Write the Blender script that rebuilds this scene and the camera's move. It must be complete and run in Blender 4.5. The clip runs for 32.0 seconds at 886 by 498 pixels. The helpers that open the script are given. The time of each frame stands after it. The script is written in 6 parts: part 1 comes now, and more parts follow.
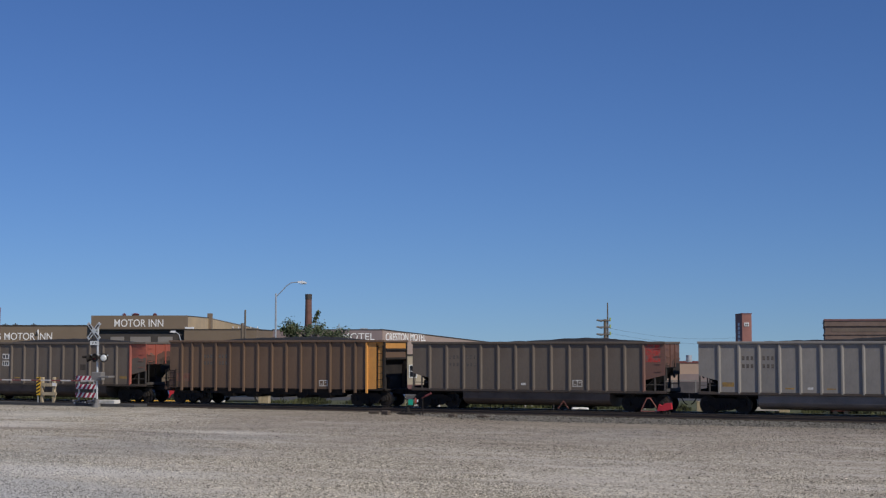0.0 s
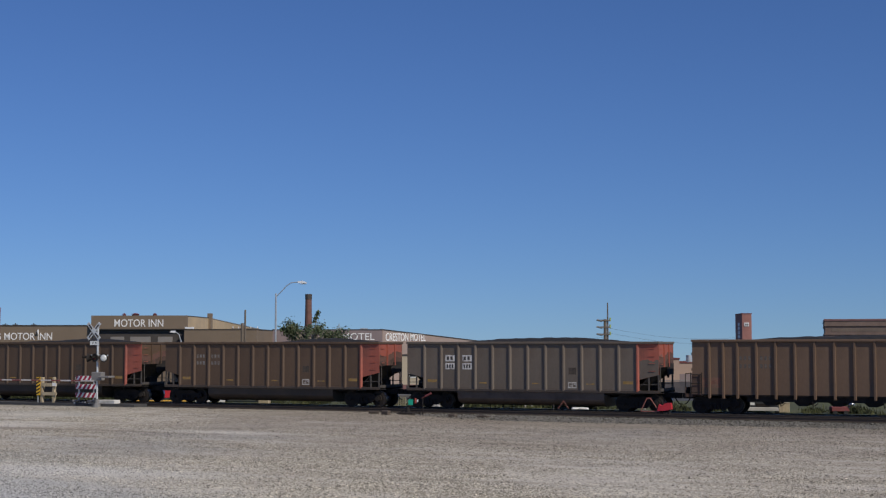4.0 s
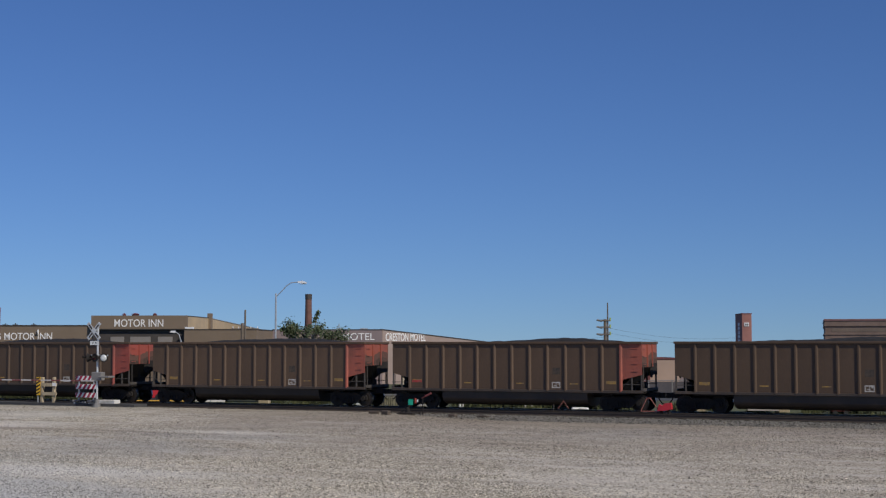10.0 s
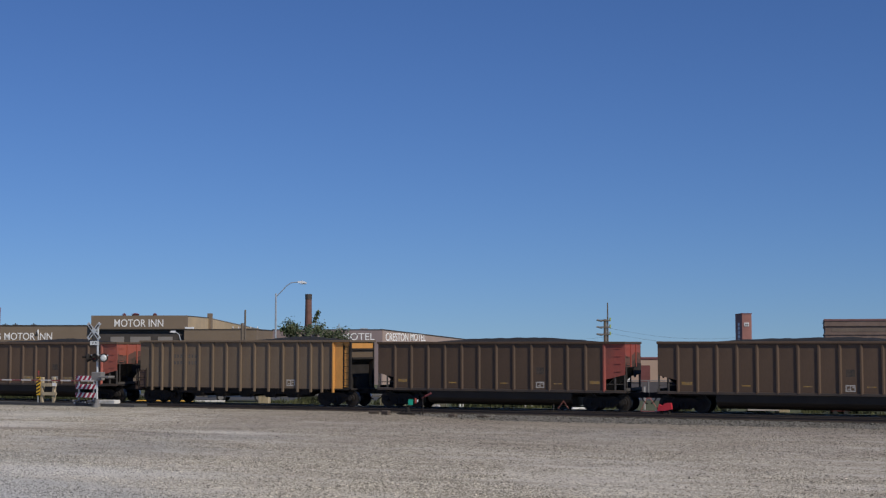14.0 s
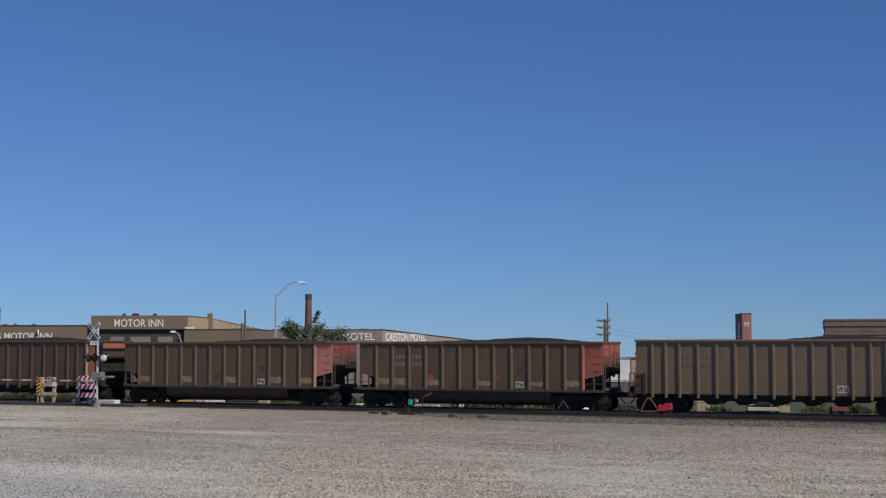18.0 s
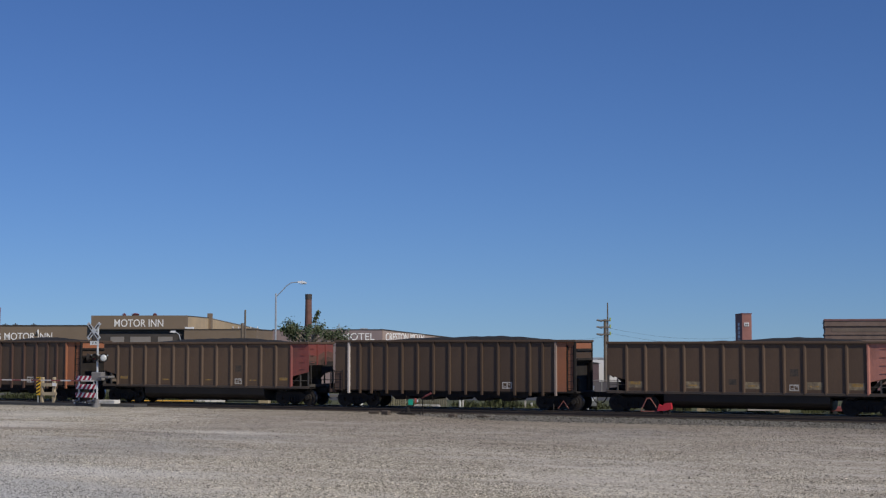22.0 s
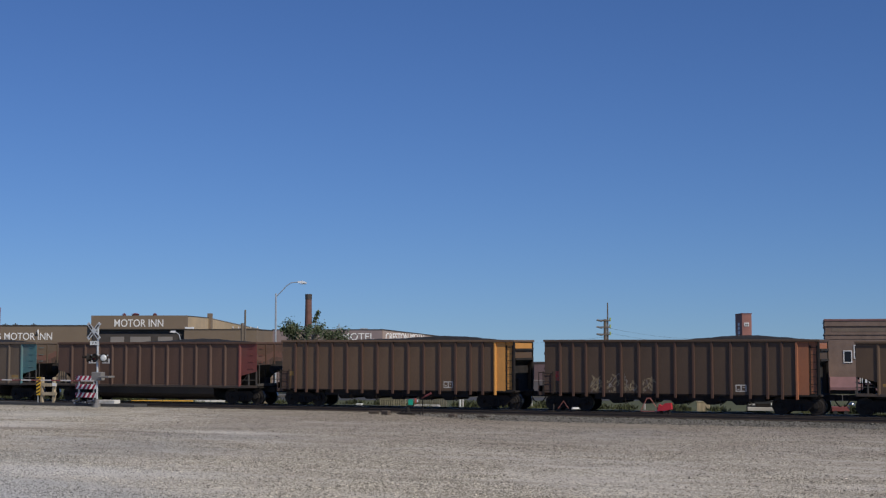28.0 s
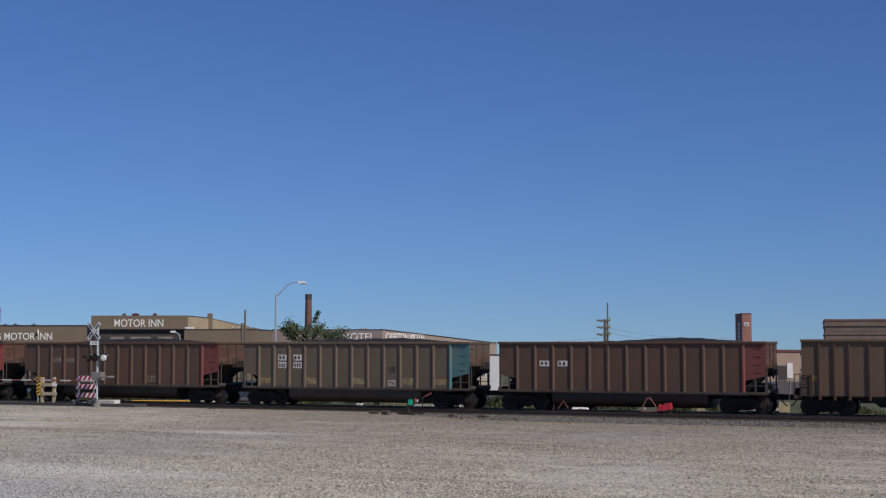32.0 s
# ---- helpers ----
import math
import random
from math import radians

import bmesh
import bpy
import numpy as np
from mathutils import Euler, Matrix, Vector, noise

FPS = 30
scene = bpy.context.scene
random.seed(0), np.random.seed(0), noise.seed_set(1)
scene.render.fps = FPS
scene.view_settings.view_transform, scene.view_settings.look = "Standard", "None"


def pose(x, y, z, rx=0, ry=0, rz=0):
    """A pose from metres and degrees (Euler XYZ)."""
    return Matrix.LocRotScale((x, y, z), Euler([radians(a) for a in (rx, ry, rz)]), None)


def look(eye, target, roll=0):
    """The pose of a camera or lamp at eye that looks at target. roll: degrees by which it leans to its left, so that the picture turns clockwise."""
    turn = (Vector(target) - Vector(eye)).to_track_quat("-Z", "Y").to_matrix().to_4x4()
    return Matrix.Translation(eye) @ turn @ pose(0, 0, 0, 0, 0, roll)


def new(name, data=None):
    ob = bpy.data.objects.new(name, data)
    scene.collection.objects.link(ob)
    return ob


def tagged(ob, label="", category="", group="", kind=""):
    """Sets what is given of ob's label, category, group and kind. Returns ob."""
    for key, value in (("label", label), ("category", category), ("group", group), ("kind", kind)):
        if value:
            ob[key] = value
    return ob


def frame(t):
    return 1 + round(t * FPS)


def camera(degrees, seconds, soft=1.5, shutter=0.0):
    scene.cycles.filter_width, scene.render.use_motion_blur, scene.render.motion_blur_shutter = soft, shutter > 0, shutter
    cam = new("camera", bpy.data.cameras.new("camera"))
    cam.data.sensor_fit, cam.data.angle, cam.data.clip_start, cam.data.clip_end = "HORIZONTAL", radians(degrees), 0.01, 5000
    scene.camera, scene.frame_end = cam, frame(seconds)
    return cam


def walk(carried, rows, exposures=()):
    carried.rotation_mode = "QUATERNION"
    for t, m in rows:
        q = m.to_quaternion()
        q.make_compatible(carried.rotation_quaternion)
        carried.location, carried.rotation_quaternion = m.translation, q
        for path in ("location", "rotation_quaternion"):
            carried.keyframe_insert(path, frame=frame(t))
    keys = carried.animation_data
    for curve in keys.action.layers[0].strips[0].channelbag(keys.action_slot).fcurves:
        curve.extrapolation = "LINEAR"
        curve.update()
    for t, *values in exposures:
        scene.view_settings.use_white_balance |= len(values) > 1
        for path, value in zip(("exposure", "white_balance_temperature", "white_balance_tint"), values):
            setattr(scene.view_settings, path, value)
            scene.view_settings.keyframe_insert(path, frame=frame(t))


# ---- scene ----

# Railhead is z = 0, the train's track runs along x at y = 0; the town grid is turned by 21 degrees.
GROUND = -0.42
PITCH = 16.18      # from car to car
LENGTH = 14.44     # of one car body

# ---------------------------------------------------------------- camera
cam = camera(35.06, 32.0, soft=1.25)
EYE = Vector((0.0, -73.1, 3.5))
TURN, TILT = 23.495, 3.93
AIM = EYE + Vector((-math.sin(radians(TURN)) * math.cos(radians(TILT)), math.cos(radians(TURN)) * math.cos(radians(TILT)), math.sin(radians(TILT)))) * 50
walk(cam, [(0.0, look(EYE, AIM)), (32.0, look(EYE, AIM))], exposures=[(0.0, 0.0), (32.0, 0.0)])

# ---------------------------------------------------------------- light
SUN_EL, SUN_AZ = 40.0, 113.0     # azimuth clockwise from +y
world = bpy.data.worlds.new("world")
scene.world = world
world.use_nodes = True
wn = world.node_tree
sky = wn.nodes.new("ShaderNodeTexSky")
sky.sky_type = "NISHITA"
sky.sun_disc = False
sky.sun_elevation, sky.sun_rotation = radians(SUN_EL), radians(SUN_AZ)
sky.altitude, sky.air_density, sky.dust_density, sky.ozone_density = 500, 1.0, 0.0, 2.5
tint = wn.nodes.new("ShaderNodeVectorMath")
tint.operation = "MULTIPLY"
tint.inputs[1].default_value = (0.572, 0.82, 1.32)
wn.links.new(sky.outputs[0], tint.inputs[0])
# the low sky of a dry day keeps its blue down to the horizon: flatten the sky's fall towards it
where, lift, unit = wn.nodes.new("ShaderNodeTexCoord"), wn.nodes.new("ShaderNodeMapping"), wn.nodes.new("ShaderNodeVectorMath")
lift.inputs["Location"].default_value, lift.inputs["Scale"].default_value = (0, 0, 0.034), (1, 1, 0.93)
unit.operation = "NORMALIZE"
wn.links.new(where.outputs["Generated"], lift.inputs["Vector"])
wn.links.new(lift.outputs[0], unit.inputs[0])
wn.links.new(unit.outputs[0], sky.inputs["Vector"])
wn.links.new(tint.outputs[0], wn.nodes["Background"].inputs[0])
wn.nodes["Background"].inputs[1].default_value = 0.0568
sun = new("sun", bpy.data.lights.new("sun", "SUN"))
sun.data.energy, sun.data.angle, sun.data.color = 3.3, radians(0.5), (1.0, 0.93, 0.825)
to_sun = Vector((math.sin(radians(SUN_AZ)) * math.cos(radians(SUN_EL)), math.cos(radians(SUN_AZ)) * math.cos(radians(SUN_EL)), math.sin(radians(SUN_EL))))
sun.matrix_world = look(to_sun * 60, (0, 0, 0))


# ---------------------------------------------------------------- materials
def paint(name, col, rough=0.7, metal=0.0, vary=0.25, size=0.6, fine=14.0, bump=0.15, dirt=None, dirt_amount=0.5, dirt_size=1.2, stretch=(1, 1, 1), spread=0.0, island=0.0, haze=0.16):
    """A surface with grain and stains at two scales, in metres of the object's own space; spread: difference from piece to piece; haze: how softly the dirt fades."""
    m = bpy.data.materials.new(name)
    m.use_nodes = True
    n, l = m.node_tree.nodes, m.node_tree.links
    b = n["Principled BSDF"]
    tc = n.new("ShaderNodeTexCoord")
    mp = n.new("ShaderNodeMapping")
    mp.inputs["Scale"].default_value = stretch
    l.new(tc.outputs["Object"], mp.inputs["Vector"])
    big = n.new("ShaderNodeTexNoise")
    big.inputs["Scale"].default_value, big.inputs["Detail"].default_value = 1.0 / size, 5
    small = n.new("ShaderNodeTexNoise")
    small.inputs["Scale"].default_value, small.inputs["Detail"].default_value = fine, 3
    for t in (big, small):
        l.new(mp.outputs[0], t.inputs["Vector"])
    add = n.new("ShaderNodeMath")
    add.operation = "MULTIPLY_ADD"
    add.inputs[1].default_value = 0.45
    l.new(small.outputs[0], add.inputs[0])
    l.new(big.outputs[0], add.inputs[2])
    ramp = n.new("ShaderNodeMapRange")
    ramp.inputs[1].default_value, ramp.inputs[2].default_value = 0.45, 1.0
    ramp.inputs[3].default_value, ramp.inputs[4].default_value = 1 - vary, 1 + vary
    l.new(add.outputs[0], ramp.inputs[0])
    last = ramp.outputs[0]
    if spread:
        info = n.new("ShaderNodeObjectInfo")
        r2 = n.new("ShaderNodeMapRange")
        r2.inputs[3].default_value, r2.inputs[4].default_value = 1 - spread, 1 + spread
        l.new(info.outputs["Random"], r2.inputs[0])
        mul = n.new("ShaderNodeMath")
        mul.operation = "MULTIPLY"
        l.new(last, mul.inputs[0])
        l.new(r2.outputs[0], mul.inputs[1])
        last = mul.outputs[0]
    if island:
        geo = n.new("ShaderNodeNewGeometry")
        r3 = n.new("ShaderNodeMapRange")
        r3.inputs[3].default_value, r3.inputs[4].default_value = 1 - island, 1 + island
        l.new(geo.outputs["Random Per Island"], r3.inputs[0])
        mul3 = n.new("ShaderNodeMath")
        mul3.operation = "MULTIPLY"
        l.new(last, mul3.inputs[0])
        l.new(r3.outputs[0], mul3.inputs[1])
        last = mul3.outputs[0]
    mix = n.new("ShaderNodeVectorMath")
    mix.operation = "SCALE"
    mix.inputs[0].default_value = col
    l.new(last, mix.inputs["Scale"])
    colour = mix.outputs[0]
    if dirt:
        dn = n.new("ShaderNodeTexNoise")
        dn.inputs["Scale"].default_value, dn.inputs["Detail"].default_value, dn.inputs["Roughness"].default_value = 1.0 / dirt_size, 6, 0.65
        l.new(mp.outputs[0], dn.inputs["Vector"])
        dr = n.new("ShaderNodeMapRange")
        dr.inputs[1].default_value, dr.inputs[2].default_value = 0.62 - dirt_amount * 0.3, 0.62 + haze - dirt_amount * 0.2
        l.new(dn.outputs[0], dr.inputs[0])
        dm = n.new("ShaderNodeMix")
        dm.data_type = "RGBA"
        l.new(dr.outputs[0], dm.inputs[0])
        l.new(colour, dm.inputs[6])
        dm.inputs[7].default_value = (*dirt, 1)
        colour = dm.outputs[2]
    l.new(colour, b.inputs["Base Color"])
    b.inputs["Roughness"].default_value, b.inputs["Metallic"].default_value = rough, metal
    if bump:
        bp = n.new("ShaderNodeBump")
        bp.inputs["Strength"].default_value, bp.inputs["Distance"].default_value = bump, 0.02
        l.new(add.outputs[0], bp.inputs["Height"])
        l.new(bp.outputs[0], b.inputs["Normal"])
    return m


def gravel_mat(name, loose=False):
    """Crushed limestone: grains by cells, broad worn streaks, bluish fines; loose stones differ one from another."""
    m = bpy.data.materials.new(name)
    m.use_nodes = True
    n, l = m.node_tree.nodes, m.node_tree.links
    b = n["Principled BSDF"]
    tc = n.new("ShaderNodeTexCoord")

    def noise_at(scale, detail, stretch=(1, 1, 1), kind="ShaderNodeTexNoise"):
        mp = n.new("ShaderNodeMapping")
        mp.inputs["Scale"].default_value = stretch
        l.new(tc.outputs["Object"], mp.inputs["Vector"])
        t = n.new(kind)
        t.inputs["Scale"].default_value = scale
        if kind == "ShaderNodeTexNoise":
            t.inputs["Detail"].default_value = detail
        l.new(mp.outputs[0], t.inputs["Vector"])
        return t

    def mixed(f, a, c, lo, hi):
        r = n.new("ShaderNodeMapRange")
        r.inputs[1].default_value, r.inputs[2].default_value = lo, hi
        l.new(f, r.inputs[0])
        x = n.new("ShaderNodeMix")
        x.data_type = "RGBA"
        l.new(r.outputs[0], x.inputs[0])
        for k, v in ((6, a), (7, c)):
            if isinstance(v, tuple):
                x.inputs[k].default_value = (*v, 1)
            else:
                l.new(v, x.inputs[k])
        return x.outputs[2]

    cells = noise_at(19, 0, kind="ShaderNodeTexVoronoi")
    grains = noise_at(6, 5)
    clumps = noise_at(1.1, 6, (0.6, 1.1, 1))
    streak = noise_at(0.5, 6, (0.4, 1.0, 1))
    patch = noise_at(0.06, 4, (0.6, 1.3, 1))
    hue = n.new("ShaderNodeSeparateColor")
    l.new(cells.outputs["Color"], hue.inputs[0])
    c = mixed(hue.outputs[0], (0.16, 0.138, 0.106), (0.84, 0.768, 0.622), 0.0, 1.0)
    c = mixed(grains.outputs[0], c, (0.16, 0.135, 0.10), 0.56, 0.80)
    c = mixed(clumps.outputs[0], c, (0.50, 0.445, 0.365), 0.50, 0.82)
    c = mixed(streak.outputs[0], c, (0.68, 0.63, 0.55), 0.48, 0.84)
    ruts = noise_at(0.9, 6, (0.14, 0.9, 1))
    c = mixed(ruts.outputs[0], c, (0.25, 0.215, 0.17), 0.56, 0.92)
    tracks_worn = noise_at(0.55, 5, (0.10, 1.1, 1))
    c = mixed(tracks_worn.outputs[0], c, (0.60, 0.555, 0.48), 0.54, 0.82)
    c = mixed(patch.outputs[0], c, (0.37, 0.375, 0.36), 0.50, 0.70)
    # oil and coal dust trodden into the lot along the siding, fading towards the road crossing
    place = n.new("ShaderNodeSeparateXYZ")
    l.new(tc.outputs["Object"], place.inputs[0])
    near, east = n.new("ShaderNodeMapRange"), n.new("ShaderNodeMapRange")
    for r, lo, hi, axis in ((near, -46.0, -4.0, "Y"), (east, -52.0, -36.0, "X")):
        r.inputs[1].default_value, r.inputs[2].default_value = lo, hi
        l.new(place.outputs[axis], r.inputs[0])
    both = n.new("ShaderNodeMath")
    both.operation = "MULTIPLY"
    l.new(near.outputs[0], both.inputs[0])
    l.new(east.outputs[0], both.inputs[1])
    wear = n.new("ShaderNodeMath")
    wear.operation = "MULTIPLY_ADD"
    wear.inputs[1].default_value = 0.75
    l.new(both.outputs[0], wear.inputs[0])
    soft_edge = n.new("ShaderNodeMath")
    soft_edge.operation = "MULTIPLY_ADD"
    soft_edge.inputs[1].default_value, soft_edge.inputs[2].default_value = 0.8, -0.5
    l.new(clumps.outputs[0], soft_edge.inputs[0])
    l.new(soft_edge.outputs[0], wear.inputs[2])
    c = mixed(wear.outputs[0], c, (0.21, 0.168, 0.135), 0.0, 1.0)
    # weedy fines beside the rails, and a drive of cool grey stone across the lot's corner
    def band(weights, offset, ragged, colour, lo, hi, c):
        dot = n.new("ShaderNodeVectorMath")
        dot.operation = "DOT_PRODUCT"
        dot.inputs[1].default_value = weights
        l.new(tc.outputs["Object"], dot.inputs[0])
        edge = n.new("ShaderNodeMath")
        edge.operation = "MULTIPLY_ADD"
        edge.inputs[1].default_value = ragged
        l.new(clumps.outputs[0], edge.inputs[0])
        l.new(dot.outputs["Value"], edge.inputs[2])
        return mixed(edge.outputs[0], c, colour, lo + offset + ragged / 2, hi + offset + ragged / 2)
    c = band((0, 1, 0), 0.0, 5.0, (0.27, 0.235, 0.175), -9.5, 3.0, c)
    c = band((-0.396, -1, 0), 49.66, 4.0, (0.50, 0.495, 0.48), -1.5, 5.0, c)
    def blot(x, y, rx, ry, colour, c):
        move = n.new("ShaderNodeMapping")
        move.vector_type = "TEXTURE"
        move.inputs["Location"].default_value, move.inputs["Scale"].default_value = (x, y, 0), (rx, ry, 40)
        l.new(tc.outputs["Object"], move.inputs["Vector"])
        far = n.new("ShaderNodeVectorMath")
        far.operation = "LENGTH"
        l.new(move.outputs[0], far.inputs[0])
        edge = n.new("ShaderNodeMath")
        edge.operation = "MULTIPLY_ADD"
        edge.inputs[1].default_value = 1.4
        l.new(ruts.outputs[0], edge.inputs[0])
        l.new(far.outputs["Value"], edge.inputs[2])
        return mixed(edge.outputs[0], colour, c, 0.6, 2.4)
    # pale trodden fines and a damp rut
    for x, y, rx, ry, colour in ((-49.5, -17.6, 5.5, 1.3, (0.66, 0.61, 0.53)), (-34.5, -18.6, 3.2, 0.8, (0.60, 0.56, 0.485)), (-29.5, -37.0, 5, 1.5, (0.62, 0.60, 0.56)), (-47.5, -19.8, 7, 0.7, (0.26, 0.22, 0.18))):
        c = blot(x, y, rx, ry, colour, c)
    if loose:
        geo, spread = n.new("ShaderNodeNewGeometry"), n.new("ShaderNodeMapRange")
        spread.inputs[3].default_value, spread.inputs[4].default_value = 0.28, 1.38
        l.new(geo.outputs["Random Per Island"], spread.inputs[0])
        shade = n.new("ShaderNodeVectorMath")
        shade.operation = "SCALE"
        l.new(c, shade.inputs[0])
        l.new(spread.outputs[0], shade.inputs["Scale"])
        c = shade.outputs[0]
    l.new(c, b.inputs["Base Color"])
    b.inputs["Roughness"].default_value = 0.95
    b.inputs["Specular IOR Level"].default_value = 0.2
    bp = n.new("ShaderNodeBump")
    bp.inputs["Strength"].default_value, bp.inputs["Distance"].default_value = 0.5, 0.02
    l.new(cells.outputs["Distance"], bp.inputs["Height"])
    l.new(bp.outputs[0], b.inputs["Normal"])
    return m


M = {}
M["gravel"] = gravel_mat("gravel")
M["stone"] = gravel_mat("loose_gravel", True)
M["ballast"] = paint("ballast_stone", (0.178, 0.165, 0.138), 0.95, vary=0.4, size=0.12, fine=9, island=0.85)
M["ballast_bed"] = paint("ballast_bed", (0.15, 0.14, 0.122), 0.95, vary=0.8, size=0.1, fine=20, bump=0.8)
M["rail_head"] = paint("rail_steel", (0.062, 0.047, 0.036), 0.6, metal=0.2, vary=0.3)
M["tie"] = paint("creosoted_wood", (0.085, 0.065, 0.05), 0.9, vary=0.4, stretch=(1, 1, 4), spread=0.25)
# also colours the sheets that stand for shade inside the car ends
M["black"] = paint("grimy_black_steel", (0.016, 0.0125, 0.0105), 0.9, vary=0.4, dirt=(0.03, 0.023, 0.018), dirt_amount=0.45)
M["wheel"] = paint("wheel_steel", (0.03, 0.023, 0.018), 0.6, metal=0.3, vary=0.4)
M["tread"] = paint("bright_tread", (0.55, 0.54, 0.52), 0.3, metal=1.0, vary=0.1, bump=0.0)
M["coal"] = paint("coal", (0.014, 0.0125, 0.012), 0.95, vary=0.6, size=0.2, fine=9, bump=1.0)
M["yellow_mark"] = paint("faded_yellow_paint", (0.33, 0.20, 0.05), 0.7, vary=0.4, size=0.2, dirt=(0.16, 0.12, 0.09), dirt_amount=0.6, dirt_size=0.25)
M["white_mark"] = paint("faded_white_paint", (0.62, 0.60, 0.56), 0.7, vary=0.3, size=0.15, dirt=(0.22, 0.18, 0.15), dirt_amount=0.4, dirt_size=0.2)
M["dim_mark"] = paint("worn_lettering", (0.27, 0.24, 0.21), 0.8, vary=0.5, size=0.1, dirt=(0.15, 0.12, 0.10), dirt_amount=0.9, dirt_size=0.15)
M["stencil_mark"] = paint("worn_white_stencil", (0.5, 0.475, 0.43), 0.7, vary=0.4, size=0.12, dirt=(0.2, 0.16, 0.13), dirt_amount=0.4, dirt_size=0.15)
M["faint_light"] = paint("faint_pale_lettering", (0.20, 0.19, 0.18), 0.8, vary=0.5, size=0.1, dirt=(0.13, 0.10, 0.075), dirt_amount=0.7, dirt_size=0.12)
M["faint_dark"] = paint("faint_dark_lettering", (0.095, 0.082, 0.072), 0.8, vary=0.4, size=0.1, dirt=(0.17, 0.14, 0.11), dirt_amount=0.5, dirt_size=0.12)
M["chalk"] = paint("chalky_scrawl", (0.27, 0.25, 0.23), 0.9, vary=0.4, size=0.1, dirt=(0.09, 0.065, 0.05), dirt_amount=0.5, dirt_size=0.2)
M["dust_patch"] = paint("pale_dust_patch", (0.29, 0.23, 0.14), 0.9, vary=0.3, size=0.2, dirt=(0.13, 0.098, 0.07), dirt_amount=0.75, dirt_size=0.3)
M["dark_mark"] = paint("dark_lettering", (0.05, 0.045, 0.045), 0.7, vary=0.4, size=0.15)
M["red_mark"] = paint("red_spray_paint", (0.45, 0.04, 0.03), 0.7, vary=0.4, size=0.15, dirt=(0.17, 0.12, 0.10), dirt_amount=0.7, dirt_size=0.2)
M["white_paint"] = paint("white_paint", (0.78, 0.78, 0.76), 0.5, vary=0.1, size=0.4)
M["red_paint"] = paint("red_paint", (0.55, 0.03, 0.035), 0.45, vary=0.15)
M["barricade_red"] = paint("reflective_red", (0.34, 0.012, 0.045), 0.4, vary=0.15)
M["green_paint"] = paint("green_target_paint", (0.02, 0.42, 0.26), 0.4, vary=0.1)
M["yellow_paint"] = paint("yellow_paint", (0.75, 0.45, 0.03), 0.5, vary=0.15)
M["galvanised"] = paint("galvanised_steel", (0.50, 0.52, 0.52), 0.45, metal=0.5, vary=0.2)
M["silver"] = paint("aluminium_paint", (0.55, 0.57, 0.56), 0.45, metal=0.2, vary=0.15)
M["timber"] = paint("weathered_timber", (0.42, 0.34, 0.22), 0.85, vary=0.3, stretch=(4, 4, 1))
M["pole_wood"] = paint("pole_wood", (0.16, 0.13, 0.10), 0.9, vary=0.3, stretch=(5, 5, 1))
M["concrete"] = paint("concrete", (0.24, 0.23, 0.205), 0.9, vary=0.15, dirt=(0.15, 0.14, 0.125))
M["pale_concrete"] = paint("pale_concrete", (0.68, 0.66, 0.62), 0.9, vary=0.15, dirt=(0.38, 0.36, 0.32))
M["asphalt"] = paint("asphalt", (0.06, 0.06, 0.06), 0.9, vary=0.3, size=2, fine=30)
M["glass"] = paint("dark_glass", (0.012, 0.013, 0.015), 0.35, vary=0.1, bump=0)
M["tyre"] = paint("tyre_rubber", (0.02, 0.02, 0.02), 0.85, vary=0.2)
M["soil"] = paint("far_earth", (0.072, 0.078, 0.03), 0.95, vary=0.3, size=8, fine=2)
M["grass"] = paint("grass", (0.05, 0.075, 0.018), 0.9, vary=0.4, size=0.8)
M["taupe"] = paint("taupe_stucco", (0.200, 0.150, 0.103), 0.9, vary=0.08, size=1.5, fine=12, dirt=(0.168, 0.126, 0.087), dirt_amount=0.35, dirt_size=3)
M["buff"] = paint("buff_stucco", (0.45, 0.34, 0.205), 0.9, vary=0.1, size=1.5, dirt=(0.36, 0.28, 0.19), dirt_amount=0.4, dirt_size=2.5)
M["brick_dark"] = paint("sooty_brick", (0.165, 0.083, 0.064), 0.9, vary=0.25, size=0.6, fine=8)
M["lavender"] = paint("greyish_stucco", (0.25, 0.195, 0.188), 0.9, vary=0.1, size=1.5)
M["motel_wall"] = paint("pinkish_stucco", (0.34, 0.26, 0.22), 0.9, vary=0.1, size=1.5)
M["dark_trim"] = paint("dark_brown_trim", (0.06, 0.05, 0.042), 0.7, vary=0.2)
M["brick_red"] = paint("red_brick_face", (0.34, 0.155, 0.125), 0.85, vary=0.2, size=0.8, fine=8)
M["brick_brown"] = paint("brown_brick_face", (0.20, 0.142, 0.112), 0.9, vary=0.2, size=0.8, fine=8)
M["brick_mauve"] = paint("mauve_brick_face", (0.12, 0.08, 0.085), 0.9, vary=0.2, size=0.8, fine=8)
M["brick_worn"] = paint("weathered_dark_brick", (0.18, 0.138, 0.106), 0.9, vary=0.2, size=0.8, fine=8)
M["awning"] = paint("faded_mauve_canvas", (0.21, 0.115, 0.115), 0.85, vary=0.15)
M["tan_wall"] = paint("tan_painted_wall", (0.42, 0.30, 0.23), 0.9, vary=0.1, size=2)
M["mauve"] = paint("mauve_brown_trim", (0.22, 0.115, 0.105), 0.8, vary=0.2)
M["maroon"] = paint("maroon_trim", (0.16, 0.05, 0.045), 0.6, vary=0.2)
M["white_wall"] = paint("white_painted_wall", (0.68, 0.67, 0.66), 0.8, vary=0.1, size=2)
M["cream_wall"] = paint("cream_painted_wall", (0.50, 0.42, 0.30), 0.85, vary=0.1, size=2)
